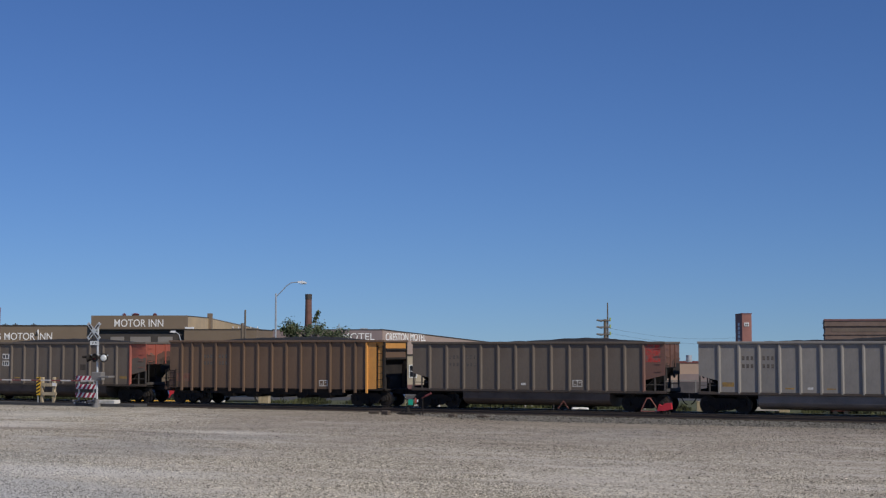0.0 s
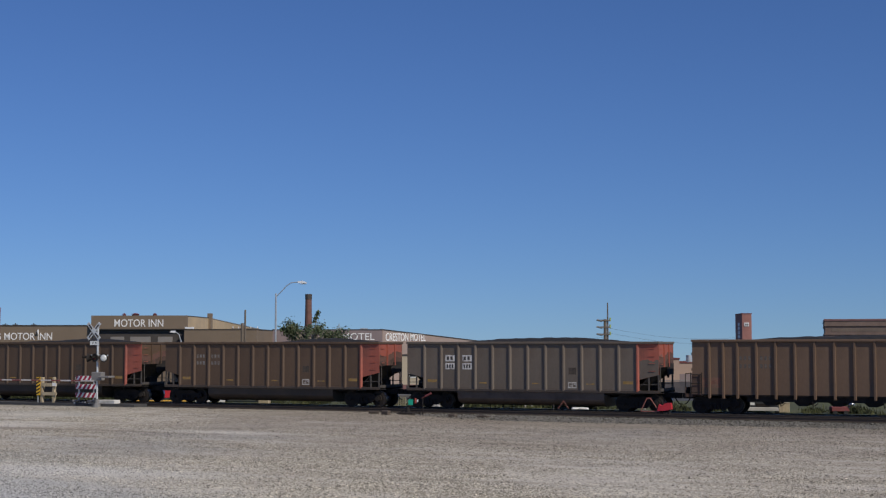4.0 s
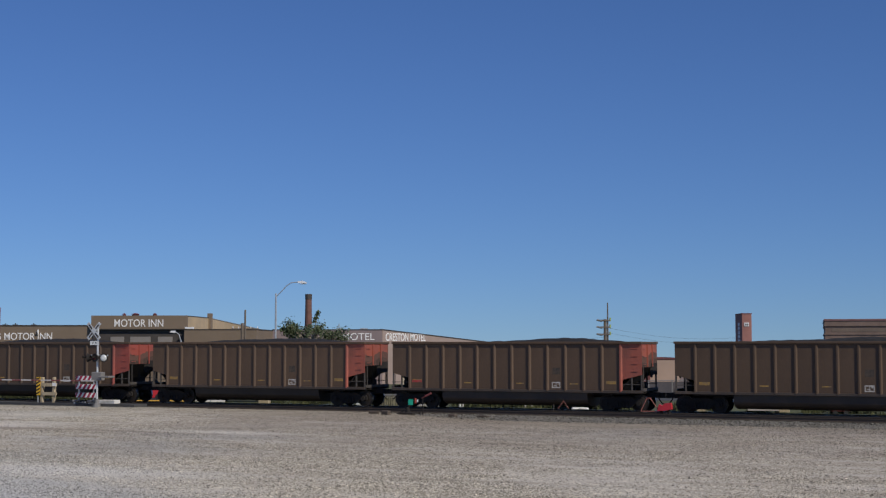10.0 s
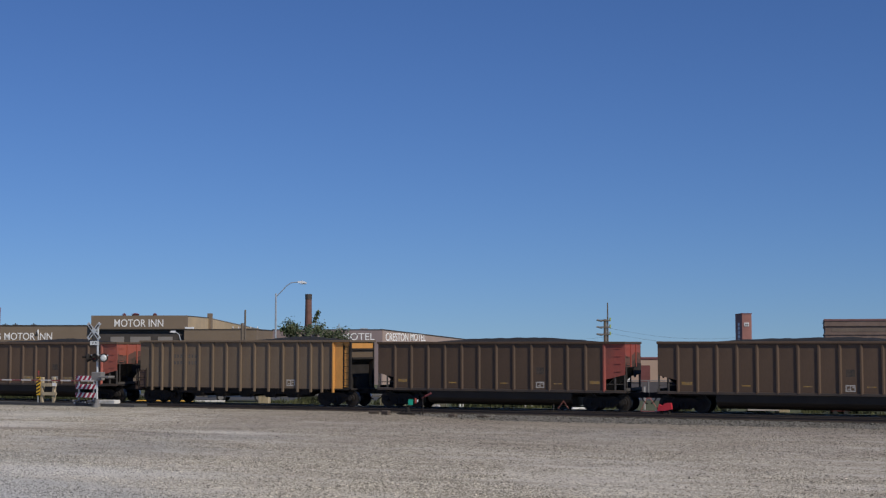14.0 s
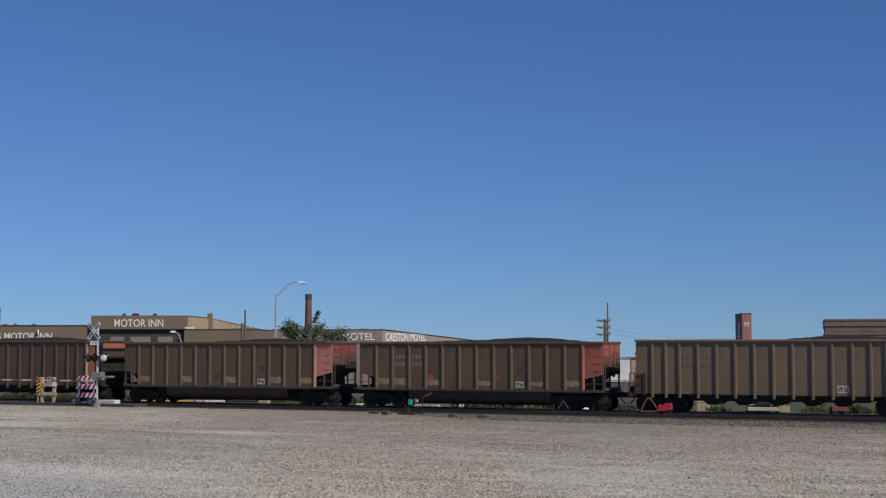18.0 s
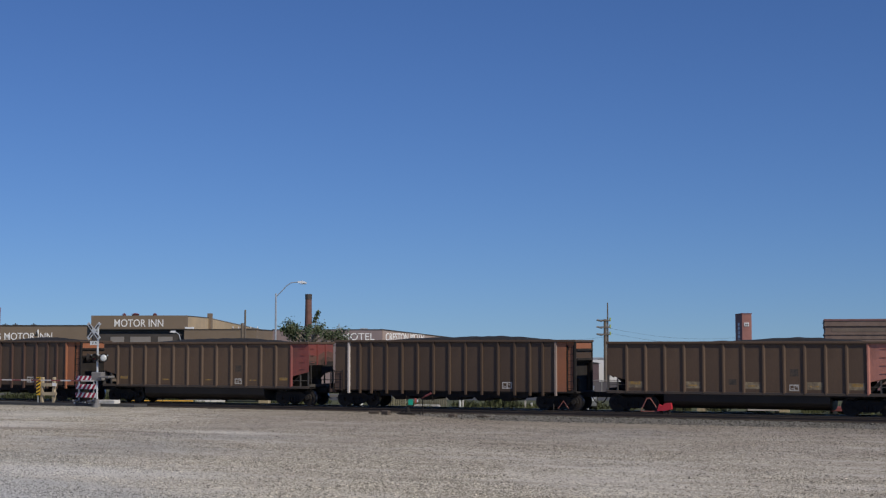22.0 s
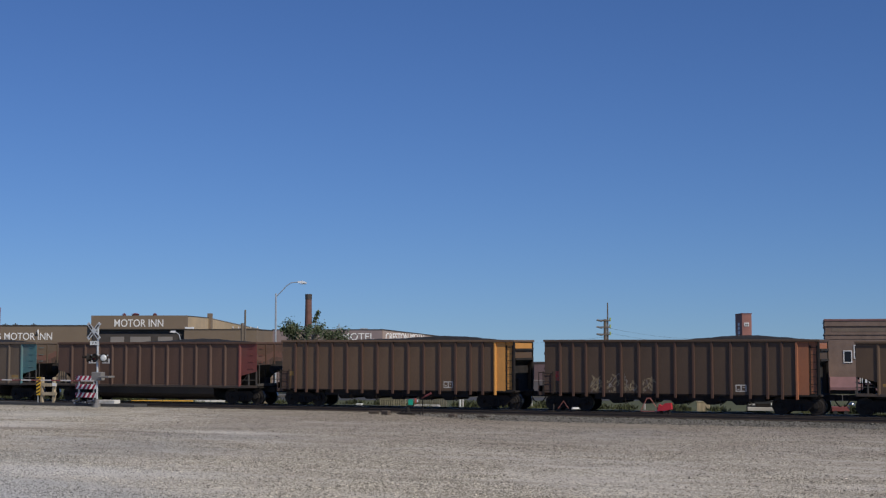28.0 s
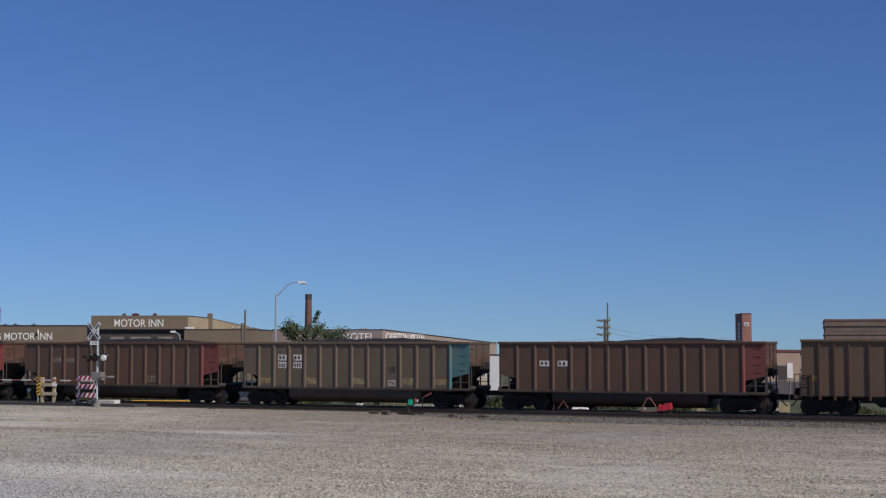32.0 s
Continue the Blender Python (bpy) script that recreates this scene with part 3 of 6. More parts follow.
def tub_car(k, tone, end, label, tub="tub", face=None, worn=False, red_post=True):
    """A coal gondola with sloped ends over open platforms and a long round-bottomed tub between its trucks."""
    S, E, D = tone, end, M["black"]
    top, first, bay = 3.70, 1.08, 1.0185
    step, last = first, LENGTH - first - 12 * bay
    car = thing("coal_car", label, "coal car", group="cars of the coal train")

    def panel(i):
        wide = first if i == 0 else last if i == 13 else bay

        def build():
            a, b = 0.004, wide - 0.004
            if i in (0, 13):
                lo = ((1.96, 1.68) if i == 0 else (1.68, 1.96))
                return prism(B(), [(a, lo[0]), (b, lo[1]), (b, top - 0.12), (a, top - 0.12)], -1.508, -1.49, "y")
            return box(B(), a, b, -1.508, -1.49, 1.12, top - 0.12)
        return build
    for i in range(14):
        mat = E if i == 13 else S
        shared("side_panel", "tub_panel%d" % (i if i in (0, 13) else 5), panel(i), car, mat, pose(first + (i - 1) * bay if i else 0, 0, 0))
    for i in range(1, 14):
        shared("side_post", "tub_post", lambda: prism(B(), [(-0.075, -1.508), (-0.065, -1.585), (0.01, -1.585), (0.08, -1.508)], 1.06, top - 0.11, "z"), car, E if i == 13 and red_post else S, pose(first + (i - 1) * bay, 0, 0))

    def far():
        bm = prism(B(), [(0, 1.96), (step, 1.68), (step, 1.12), (LENGTH - step, 1.12), (LENGTH - step, 1.68), (LENGTH, 1.96), (LENGTH, top - 0.12), (0, top - 0.12)], 1.49, 1.508, "y")
        return bm
    shared("far_side", "tub_far", far, car, S)
    for i in range(1, 14):
        shared("far_post", "tub_far_post", lambda: box(B(), -0.06, 0.06, 1.508, 1.6, 1.06, top - 0.11), car, S, pose(first + (i - 1) * bay, 0, 0))

    def chord():
        return box(B(), -0.03, LENGTH + 0.03, -0.075, 0.075, top - 0.12, top, 0.015)
    for y in (-1.545, 1.545):
        shared("top_chord", "tub_chord", chord, car, S, pose(0, y, 0))

    def end_chord():
        return box(B(), -0.04, 0.12, -1.47, 1.47, top - 0.125, top - 0.005, 0.015)

    def end_wall():
        bm = box(B(), 0.01, 0.03, -1.488, 1.488, 2.36, top - 0.12)
        for y in (-0.5, 0.5):
            box(bm, -0.05, 0.01, y - 0.05, y + 0.05, 2.36, top - 0.13)
        return bm

    def slope():
        return prism(B(), [(0.01, 2.36), (0.01, 2.34), (1.30, 1.06), (1.33, 1.08), (0.03, 2.36)], -1.486, 1.486, "y")

    def platform():
        bm = box(B(), -0.06, step + 0.1, -1.52, 1.52, 1.02, 1.09)
        for y in (-1.46, 1.46):
            for x in (0.04, 0.56):
                box(bm, x - 0.035, x + 0.035, y - 0.035, y + 0.035, 1.09, 2.0 - x * 0.2)
            rod(bm, (-0.03, y, 1.45), (step, y, 1.45), 0.02, sides=6)
        box(bm, -0.06, 0.0, -1.5, 1.5, 1.0, 1.25)
        for y in (-1.2, 1.2):
            rod(bm, (0.0, y, 1.1), (0.02, y, 2.36), 0.025, sides=6)
        return bm

    def gear():
        bm = box(B(), 0.25, 0.75, -0.55, 0.05, 1.1, 1.55, 0.03)
        rod(bm, (0.0, 0.5, 1.1), (0.0, 0.5, 2.1), 0.03)
        rod(bm, (-0.02, -0.2, 2.05), (-0.06, -0.2, 2.05), 0.27, sides=16)
        return bm
    flip = Matrix.Translation((LENGTH, 0, 0)) @ Matrix.Rotation(math.pi, 4, "Z")
    for mat, m in ((S, pose(0, 0, 0)), (E, flip)):
        shared("end_chord", "tub_end_chord", end_chord, car, S, m)
        shared("end_wall", "tub_end_wall", end_wall, car, (face or mat) if mat is E else mat, m)
        # the sheet's black puts the shade under the sloped end into its colour
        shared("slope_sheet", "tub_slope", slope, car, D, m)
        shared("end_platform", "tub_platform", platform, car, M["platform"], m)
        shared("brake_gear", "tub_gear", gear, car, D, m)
    shared("end_plate", "tub_end_plate", lambda: box(B(), LENGTH - 0.01, LENGTH + 0.03, 0.35, 1.45, 1.95, 2.55), car, D, label="black plate")
    # two layered patches make the end wall darker towards its bottom
    def end_band(height, out):
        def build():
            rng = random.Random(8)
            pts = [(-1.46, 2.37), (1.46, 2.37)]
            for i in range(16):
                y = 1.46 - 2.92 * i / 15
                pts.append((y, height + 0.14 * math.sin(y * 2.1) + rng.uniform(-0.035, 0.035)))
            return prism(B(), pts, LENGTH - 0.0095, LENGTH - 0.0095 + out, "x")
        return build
    if worn:
        def worn_side():
            rng = random.Random(12)
            pts = [(LENGTH - last + 0.09, 1.71), (LENGTH - 0.015, 1.955)]
            for i in range(14):
                u = 1 - i / 13
                pts.append((LENGTH - last + 0.09 + u * (last - 0.105), 2.72 + rng.uniform(-0.09, 0.09)))
            return prism(B(), pts, -1.5105, -1.508, "y")

        def worn_end():
            rng = random.Random(13)
            pts = [(-1.45, 2.365), (1.45, 2.365)]
            for i in range(18):
                pts.append((1.45 - 2.9 * i / 17, 2.95 + rng.uniform(-0.14, 0.14)))
            return prism(B(), pts, LENGTH - 0.0099, LENGTH - 0.007, "x")
        shared("worn_patch", "tub_worn_side", worn_side, car, S, label="bare patch where the paint has worn off")
        shared("worn_patch", "tub_worn_end", worn_end, car, S, label="bare patch where the paint has worn off")
    for key, height, out, mat in (("tub_band_mid", 3.02, 0.003, "soot_thin"), ("tub_band_dark", 2.68, 0.006, "soot")):
        shared("soot_stain", key, end_band(height, out), car, M[mat], label="dark band across the lower end wall")
    for i in range(4):
        shared("rung", "tub_rung", lambda: rod(B(), (LENGTH - 0.55, -1.54, 0), (LENGTH - 0.2, -1.54, 0), 0.012, sides=6), car, E, pose(0, 0, 2.15 + 0.4 * i))
    for i in range(3):
        shared("rung", "tub_end_rung", lambda: rod(B(), (LENGTH + 0.07, -1.35, 0), (LENGTH + 0.07, -0.95, 0), 0.014, sides=6), car, E, pose(0, 0, 2.5 + 0.42 * i))

    def sill():
        return prism(B(), [(-1.45, 0.98), (-1.57, 1.0), (-1.57, 1.12), (-1.45, 1.14)], 0, LENGTH, "x")
    for m in (pose(0, 0, 0), flip):
        shared("side_sill", "tub_sill", sill, car, M["tub"], m)

    def hull():
        bm = B()
        outline = []
        for i in range(17):
            a = math.pi * i / 16
            outline.append((-1.42 * math.cos(a), 0.92 - 0.70 * math.sin(a) ** 0.5))
        outline = [(-1.42, 1.0)] + outline + [(1.42, 1.0)]
        return prism(bm, outline, 3.02, LENGTH - 3.02, "x")
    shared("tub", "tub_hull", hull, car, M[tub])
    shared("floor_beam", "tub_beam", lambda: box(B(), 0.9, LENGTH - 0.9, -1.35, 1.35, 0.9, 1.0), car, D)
    load = new("coal_load", mounds(k, top))
    load.parent = car
    underframe(car, True)
    return car


def hopper_car(k, tone, end, label, left_stripe=None, right_stripe=None, post=None):
    """A flat-bottomed steel coal hopper with deep posts, a ladder bay and doors under the floor."""
    S, E, D = tone, end, M["black"]
    top = 3.80
    posts = [0.90, 1.62, 2.34] + [2.34 + 0.962 * i for i in range(1, 10)] + [11.88, 12.61, 13.34]
    edges = [0.0] + posts + [13.92]
    car = thing("coal_car", label, "coal car", group="cars of the coal train")
    for i, (a, b) in enumerate(zip(edges, edges[1:])):
        w = b - a
        shared("side_panel", "hop_panel%.2f" % w, (lambda w=w: box(B(), 0.004, w - 0.004, -1.508, -1.49, 1.0, top - 0.12)), car, E if i == len(edges) - 2 else S, pose(a, 0, 0))
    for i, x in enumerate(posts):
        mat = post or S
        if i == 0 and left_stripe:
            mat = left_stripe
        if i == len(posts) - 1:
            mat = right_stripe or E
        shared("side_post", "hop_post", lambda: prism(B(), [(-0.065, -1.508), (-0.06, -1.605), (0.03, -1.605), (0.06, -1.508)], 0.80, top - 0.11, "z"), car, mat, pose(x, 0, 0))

    def far():
        bm = box(B(), 0, LENGTH - 0.1, 1.49, 1.508, 1.0, top - 0.12)
        return bm
    shared("far_side", "hop_far", far, car, S)
    for x in posts:
        shared("far_post", "hop_far_post", lambda: box(B(), -0.05, 0.05, 1.508, 1.615, 0.86, top - 0.11), car, S, pose(x, 0, 0))

    def chord():
        return box(B(), -0.03, LENGTH + 0.03, -0.085, 0.085, top - 0.12, top, 0.015)
    for y in (-1.555, 1.555):
        shared("top_chord", "hop_chord", chord, car, S, pose(0, y, 0))
    for y in (-1.445, 1.445):
        shared("bottom_chord", "hop_bottom", lambda: box(B(), 0, LENGTH, -0.045, 0.045, 0.94, 1.06), car, D, pose(0, y, 0))
    # ladder bay and bulkhead
    shared("bay_panel", "hop_bay", lambda: box(B(), 13.926, LENGTH - 0.09, -1.42, -1.40, 1.1, top - 0.12), car, E)
    shared("side_ladder", "hop_ladder", lambda: ladder(B(), 13.98, LENGTH - 0.12, -1.42, 1.2, 3.4, 7, -0.06), car, D)
    for y in (-1.45, 1.45):
        shared("corner_post", "hop_corner", lambda: box(B(), LENGTH - 0.09, LENGTH + 0.01, -0.07, 0.07, 0.95, top - 0.12), car, D, pose(0, y, 0))
    shared("end_wall", "hop_end", lambda: box(B(), LENGTH - 0.06, LENGTH - 0.03, -1.38, 1.38, 3.3, top - 0.12), car, E)
    shared("end_wall", "hop_end_low", lambda: box(B(), LENGTH - 0.06, LENGTH - 0.032, -1.38, 1.38, 2.75, 3.298), car, S)
    for z in (2.70, 3.22):
        shared("end_stiffener", "hop_stiff", lambda: box(B(), LENGTH - 0.03, LENGTH + 0.07, -1.38, 1.38, 0, 0.11), car, D, pose(0, 0, z))
    shared("end_chord", "hop_end_chord", lambda: box(B(), LENGTH - 0.1, LENGTH + 0.04, -1.47, 1.47, top - 0.125, top - 0.005, 0.015), car, S)
    # slope sheet coloured black for the deep shade it lies in
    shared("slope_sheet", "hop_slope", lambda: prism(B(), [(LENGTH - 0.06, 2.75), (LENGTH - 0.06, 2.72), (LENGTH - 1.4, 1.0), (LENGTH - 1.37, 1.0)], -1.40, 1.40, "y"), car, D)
    # two black sheets added to paint the open end bay's shade
    shared("end_shield", "hop_shade_outer", lambda: box(B(), LENGTH - 0.30, LENGTH - 0.28, -1.38, 1.38, 1.03, 2.74), car, D)
    shared("inner_bulkhead", "hop_shade_inner", lambda: box(B(), LENGTH - 0.52, LENGTH - 0.5, -1.39, 1.39, 1.03, 2.2), car, D)
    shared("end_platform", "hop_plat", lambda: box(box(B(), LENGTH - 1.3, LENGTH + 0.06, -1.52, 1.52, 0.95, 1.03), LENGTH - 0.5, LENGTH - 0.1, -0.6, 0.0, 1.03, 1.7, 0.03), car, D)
    shared("end_wall", "hop_end_left", lambda: box(box(box(B(), 0.0, 0.03, -1.488, 1.488, 1.0, top - 0.12), -0.07, 0.0, -1.4, 1.4, 2.2, 2.32), -0.07, 0.0, -1.4, 1.4, 3.0, 3.12), car, S)
    shared("end_chord", "hop_end_chord_left", lambda: box(B(), -0.04, 0.1, -1.47, 1.47, top - 0.125, top - 0.005, 0.015), car, S)
    for z in (1.1, 1.55, 2.0):
        shared("side_step", "hop_step", lambda: rod(B(), (-0.06, -1.60, 0), (0.50, -1.60, 0), 0.018, sides=6), car, D, pose(0, 0, z))
    for x in (-0.06, 0.50):
        shared("step_stile", "hop_stile", lambda: box(B(), -0.025, 0.025, -1.62, -1.585, 0.92, 2.1), car, D, pose(x, 0, 0))
    shared("step_backing", "hop_backing", lambda: box(B(), -0.03, 0.47, -1.53, -1.511, 0.96, 2.0), car, M["rust_backing"], label="dark rusty sheet behind the steps")
    shared("end_platform", "hop_left_plat", lambda: box(box(B(), -0.42, -0.005, -1.45, 1.45, 0.84, 1.02), -0.42, -0.36, -1.40, 1.40, 1.02, 1.34), car, M["rust_backing"])
    for y in (-1.36, 1.36):
        shared("stanchion", "hop_stanchion", lambda: rod(B(), (-0.39, 0, 1.3), (-0.39, 0, 2.05), 0.022, sides=6), car, D, pose(0, y, 0))
    shared("grab_rail", "hop_grab", lambda: rod(B(), (-0.39, -1.36, 2.04), (-0.39, 1.36, 2.04), 0.02, sides=6), car, D)
    shared("floor", "hop_floor", lambda: box(box(B(), 0.2, LENGTH - 0.9, -1.40, 1.40, 0.93, 0.98), 2.75, LENGTH - 2.75, -1.36, 1.36, 0.66, 0.928), car, D)
    for x in (3.9, 5.5, 7.2, 8.9, 10.4):
        shared("hopper_door", "hop_door", lambda: prism(B(), [(-0.42, 0.66), (-0.2, 0.46), (0.2, 0.46), (0.42, 0.66)], -1.2, 1.2, "y"), car, D, pose(x, 0, 0))
        shared("door_lever", "hop_lever", lambda: rod(rod(B(), (0, -1.36, 0.95), (0.05, -1.36, 0.42), 0.022, sides=6), (0.05, -1.36, 0.45), (0.3, -1.36, 0.62), 0.02, sides=6), car, D, pose(x + 0.5, 0, 0))
    load = new("coal_load", mounds(k, top))
    load.parent = car
    underframe(car, False)
    return car


def steel(name, col, dirt=(0.10, 0.08, 0.065), amount=0.45):
    return paint(name, col, 0.6, vary=0.16, size=1.1, fine=9, bump=0.06, dirt=dirt, dirt_amount=amount, dirt_size=1.1, stretch=(1.3, 1.3, 0.55), spread=0.09, haze=0.30)


M["tub"] = paint("dusty_tub_steel", (0.066, 0.049, 0.036), 0.55, vary=0.3, size=1.2, dirt=(0.05, 0.04, 0.035), dirt_amount=0.5, dirt_size=1.0)
M["platform"] = paint("dusty_platform_steel", (0.085, 0.075, 0.066), 0.7, vary=0.4, size=0.3, dirt=(0.03, 0.024, 0.02), dirt_amount=0.5, dirt_size=0.3)
M["tub_mid"] = paint("dusty_brown_tub_steel", (0.135, 0.10, 0.078), 0.5, vary=0.2, size=1.2, dirt=(0.08, 0.06, 0.05), dirt_amount=0.4, dirt_size=1.0)
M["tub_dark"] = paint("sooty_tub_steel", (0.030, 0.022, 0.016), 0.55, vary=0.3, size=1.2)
M["tub_grey"] = paint("grey_tub_steel", (0.22, 0.19, 0.17), 0.5, vary=0.25, size=1.2)
TONE = {"silver": steel("dusty_aluminium", (0.237, 0.218, 0.195), (0.170, 0.152, 0.135), 0.3),
        "grey": steel("grey_steel", (0.138, 0.111, 0.086), (0.095, 0.069, 0.050), 0.45),
        "brown": steel("brown_dusty_steel", (0.102, 0.063, 0.037), (0.063, 0.038, 0.023), 0.45),
        "dusk": steel("dark_brown_dusty_steel", (0.085, 0.0525, 0.030), (0.054, 0.032, 0.019), 0.45),
        "dun": steel("dun_dusty_steel", (0.131, 0.095, 0.065), (0.081, 0.057, 0.039), 0.5),
        "umber": steel("umber_dusty_steel", (0.110, 0.069, 0.040), (0.065, 0.040, 0.025), 0.45),
        "walnut": steel("walnut_brown_steel", (0.130, 0.081, 0.047), (0.082, 0.050, 0.030), 0.45),
        # posts of two hoppers, darker and redder than their panels
        "post_dark": steel("dark_post_steel", (0.080, 0.042, 0.028), (0.048, 0.027, 0.019), 0.5),
        "fawn": steel("fawn_dusty_steel", (0.143, 0.089, 0.055), (0.090, 0.057, 0.036), 0.45),
        "tan": steel("tan_dusty_steel", (0.159, 0.114, 0.072), (0.112, 0.075, 0.048), 0.45),
        "plum": steel("reddish_brown_steel", (0.097, 0.053, 0.034), (0.059, 0.033, 0.021), 0.45),
        "cocoa": steel("cocoa_brown_steel", (0.083, 0.0525, 0.032), (0.053, 0.033, 0.021), 0.45)}
GRIME = (0.095, 0.048, 0.036)
END = {"orange": steel("orange_end_paint", (0.36, 0.098, 0.064), GRIME, 0.55), "red": steel("red_end_paint", (0.31, 0.07, 0.05), GRIME, 0.55), "yellow": steel("amber_end_paint", (0.62, 0.29, 0.07), (0.4, 0.19, 0.06), 0.3),
       "amber": steel("rusty_amber_end_paint", (0.34, 0.128, 0.058), (0.19, 0.085, 0.05), 0.55), "dull": steel("dull_red_end_paint", (0.17, 0.045, 0.036), GRIME, 0.4), "teal": steel("teal_end_paint", (0.07, 0.165, 0.17), (0.12, 0.12, 0.11), 0.5),
       "brick": steel("brick_red_end_paint", (0.23, 0.062, 0.05), GRIME, 0.55), "pink": steel("faded_pink_end_paint", (0.42, 0.175, 0.13), GRIME, 0.35), "rusty": steel("rusty_grey_end_paint", (0.17, 0.085, 0.062), (0.11, 0.085, 0.07), 0.5), "pale": steel("pale_buff_paint", (0.54, 0.485, 0.44), (0.36, 0.29, 0.25), 0.4), "faded": steel("faded_buff_paint", (0.30, 0.235, 0.195), (0.17, 0.12, 0.095), 0.5)}
STEP = 1.02


def usual_marks(car, spot=None):
    for i in (1, 12):
        bar_mark(car, i * STEP + 0.24, 1.46, 0.55, 0.16, M["yellow_mark"])
    for i in (4, 7, 10):
        bar_mark(car, i * STEP + 0.28, 1.42, 0.45, 0.06, M["yellow_mark"])
    stencil(car, 9 * STEP + 0.28, 1.22, M["stencil_mark"], 0.48, 0.32)
    bar_mark(car, 9 * STEP + 0.32, 1.95, 0.42, 0.36, M["smudge"], -1.511, "smudge", "faint dark smudge above the stencil")
    if spot:
        bar_mark(car, spot * STEP + 0.2, 1.45, 0.6, 0.13, M["red_mark"], -1.5135, label="red spray-painted patch")


def dust_patches(car, panels):
    rng = random.Random(len(panels))
    for i in panels:
        bar_mark(car, i * STEP + 0.12, 1.3, STEP - 0.26, rng.uniform(0.22, 0.38), M["dust_patch"], -1.511, "dust_patch", "pale dusty patch")


def train():
    T, E = TONE, END
    cars = []
    brown = "dusty brown coal car with an orange end and heaped coal"
    c = tub_car(0, T["silver"], E["red"], "dusty silver-grey coal car with a round tub and heaped coal", "tub_grey")
    faded_text(c, 2 * STEP, 2.75, M["faint_dark"])
    bar_mark(c, STEP + 0.2, 1.4, 0.6, 0.22, M["yellow_mark"])
    for i in (4, 6):
        bar_mark(c, i * STEP + 0.3, 1.3, 0.45, 0.07, M["yellow_mark"])
    bar_mark(c, 5 * STEP + 0.38, 1.3, 0.28, 0.12, M["white_mark"])
    cars.append(c)
    c = tub_car(1, T["grey"], E["rusty"], "weathered grey coal car with a red painted end patch", "tub_mid")
    bar_mark(c, 13 * STEP + 0.1, 2.62, 0.82, 0.92, M["red_mark"], label="red painted patch")
    faded_text(c, 2 * STEP, 2.75, M["faint_dark"])
    stencil(c, 9 * STEP + 0.2, 1.3, M["stencil_mark"])
    bar_mark(c, 6 * STEP + 0.35, 1.35, 0.28, 0.12, M["white_mark"])
    cars.append(c)
    c = hopper_car(2, T["fawn"], E["yellow"], "brown ribbed coal hopper with an amber-yellow end")
    stencil(c, 10.25, 1.15, M["stencil_mark"])
    for x in (0.3, 0.97):
        bar_mark(c, x, 1.35, 0.5, 0.5, M["rust_patch"], label="faint rusty patch")
    faded_text(c, 2 * STEP + 0.2, 2.75, M["faint_dark"])
    cars.append(c)
    c = tub_car(3, T["grey"], E["orange"], "grey coal car with white number patches and an orange end", "tub_mid", worn=True)
    for i in (2, 3):
        plate(c, i * STEP + 0.3, 2.62)
        plate(c, i * STEP + 0.3, 2.18, bars=3)
    usual_marks(c)
    cars.append(c)
    for k, tone, end, text, spot in ((4, "brown", "orange", 1, None), (5, "dusk", "orange", 0, None), (6, "brown", "orange", 0, 1), (7, "brown", "orange", 0, None), (8, "dusk", "red", 0, None)):
        c = tub_car(k, T[tone], E[end], brown, "tub_dark" if k > 6 else "tub", T["brown"] if k == 5 else None)
        usual_marks(c, spot)
        if text:
            faded_text(c, 2 * STEP, 2.75, M["faint_light"])
        cars.append(c)
    c = hopper_car(9, T["tan"], E["yellow"], "pale tan ribbed coal hopper with an amber-yellow end")
    stencil(c, 10.25, 1.15, M["stencil_mark"])
    faded_text(c, 2 * STEP + 0.2, 2.75, M["faint_dark"])
    cars.append(c)
    for k, tone, end, text in ((10, "umber", "orange", 1), (11, "brown", "pink", 0)):
        c = tub_car(k, T[tone], E[end], brown, "tub_dark", E["brick"] if end == "pink" else None)
        usual_marks(c)
        if text:
            faded_text(c, 2 * STEP, 2.75, M["faint_light"])
            dust_patches(c, (1, 2, 4, 7, 10, 12))
            bar_mark(c, 4 * STEP + 0.2, 1.5, 0.28, 0.38, M["red_mark"], -1.5135, label="red spray-painted patch")
            bar_mark(c, 8 * STEP + 0.2, 1.6, 0.12, 0.3, M["red_mark"], label="red spray-painted patch")
        else:
            dust_patches(c, (1, 4, 7, 10, 12))
            bar_mark(c, 6 * STEP + 0.3, 1.5, 0.4, 0.28, M["smudge"], -1.511, "smudge", "faint dark smudge")
        cars.append(c)
    c = hopper_car(12, T["cocoa"], E["amber"], "dark brown ribbed coal hopper with pale vertical stripes", END["pale"], END["faded"])
    stencil(c, 10.25, 1.15, M["stencil_mark"])
    cars.append(c)
    c = tub_car(13, T["umber"], E["brick"], brown, "tub_dark")
    usual_marks(c)
    cars.append(c)
    c = hopper_car(14, T["cocoa"], E["amber"], "reddish-brown ribbed coal hopper with worn white scrawl", post=T["post_dark"])
    stencil(c, 10.25, 1.15, M["stencil_mark"])
    rng = random.Random(5)
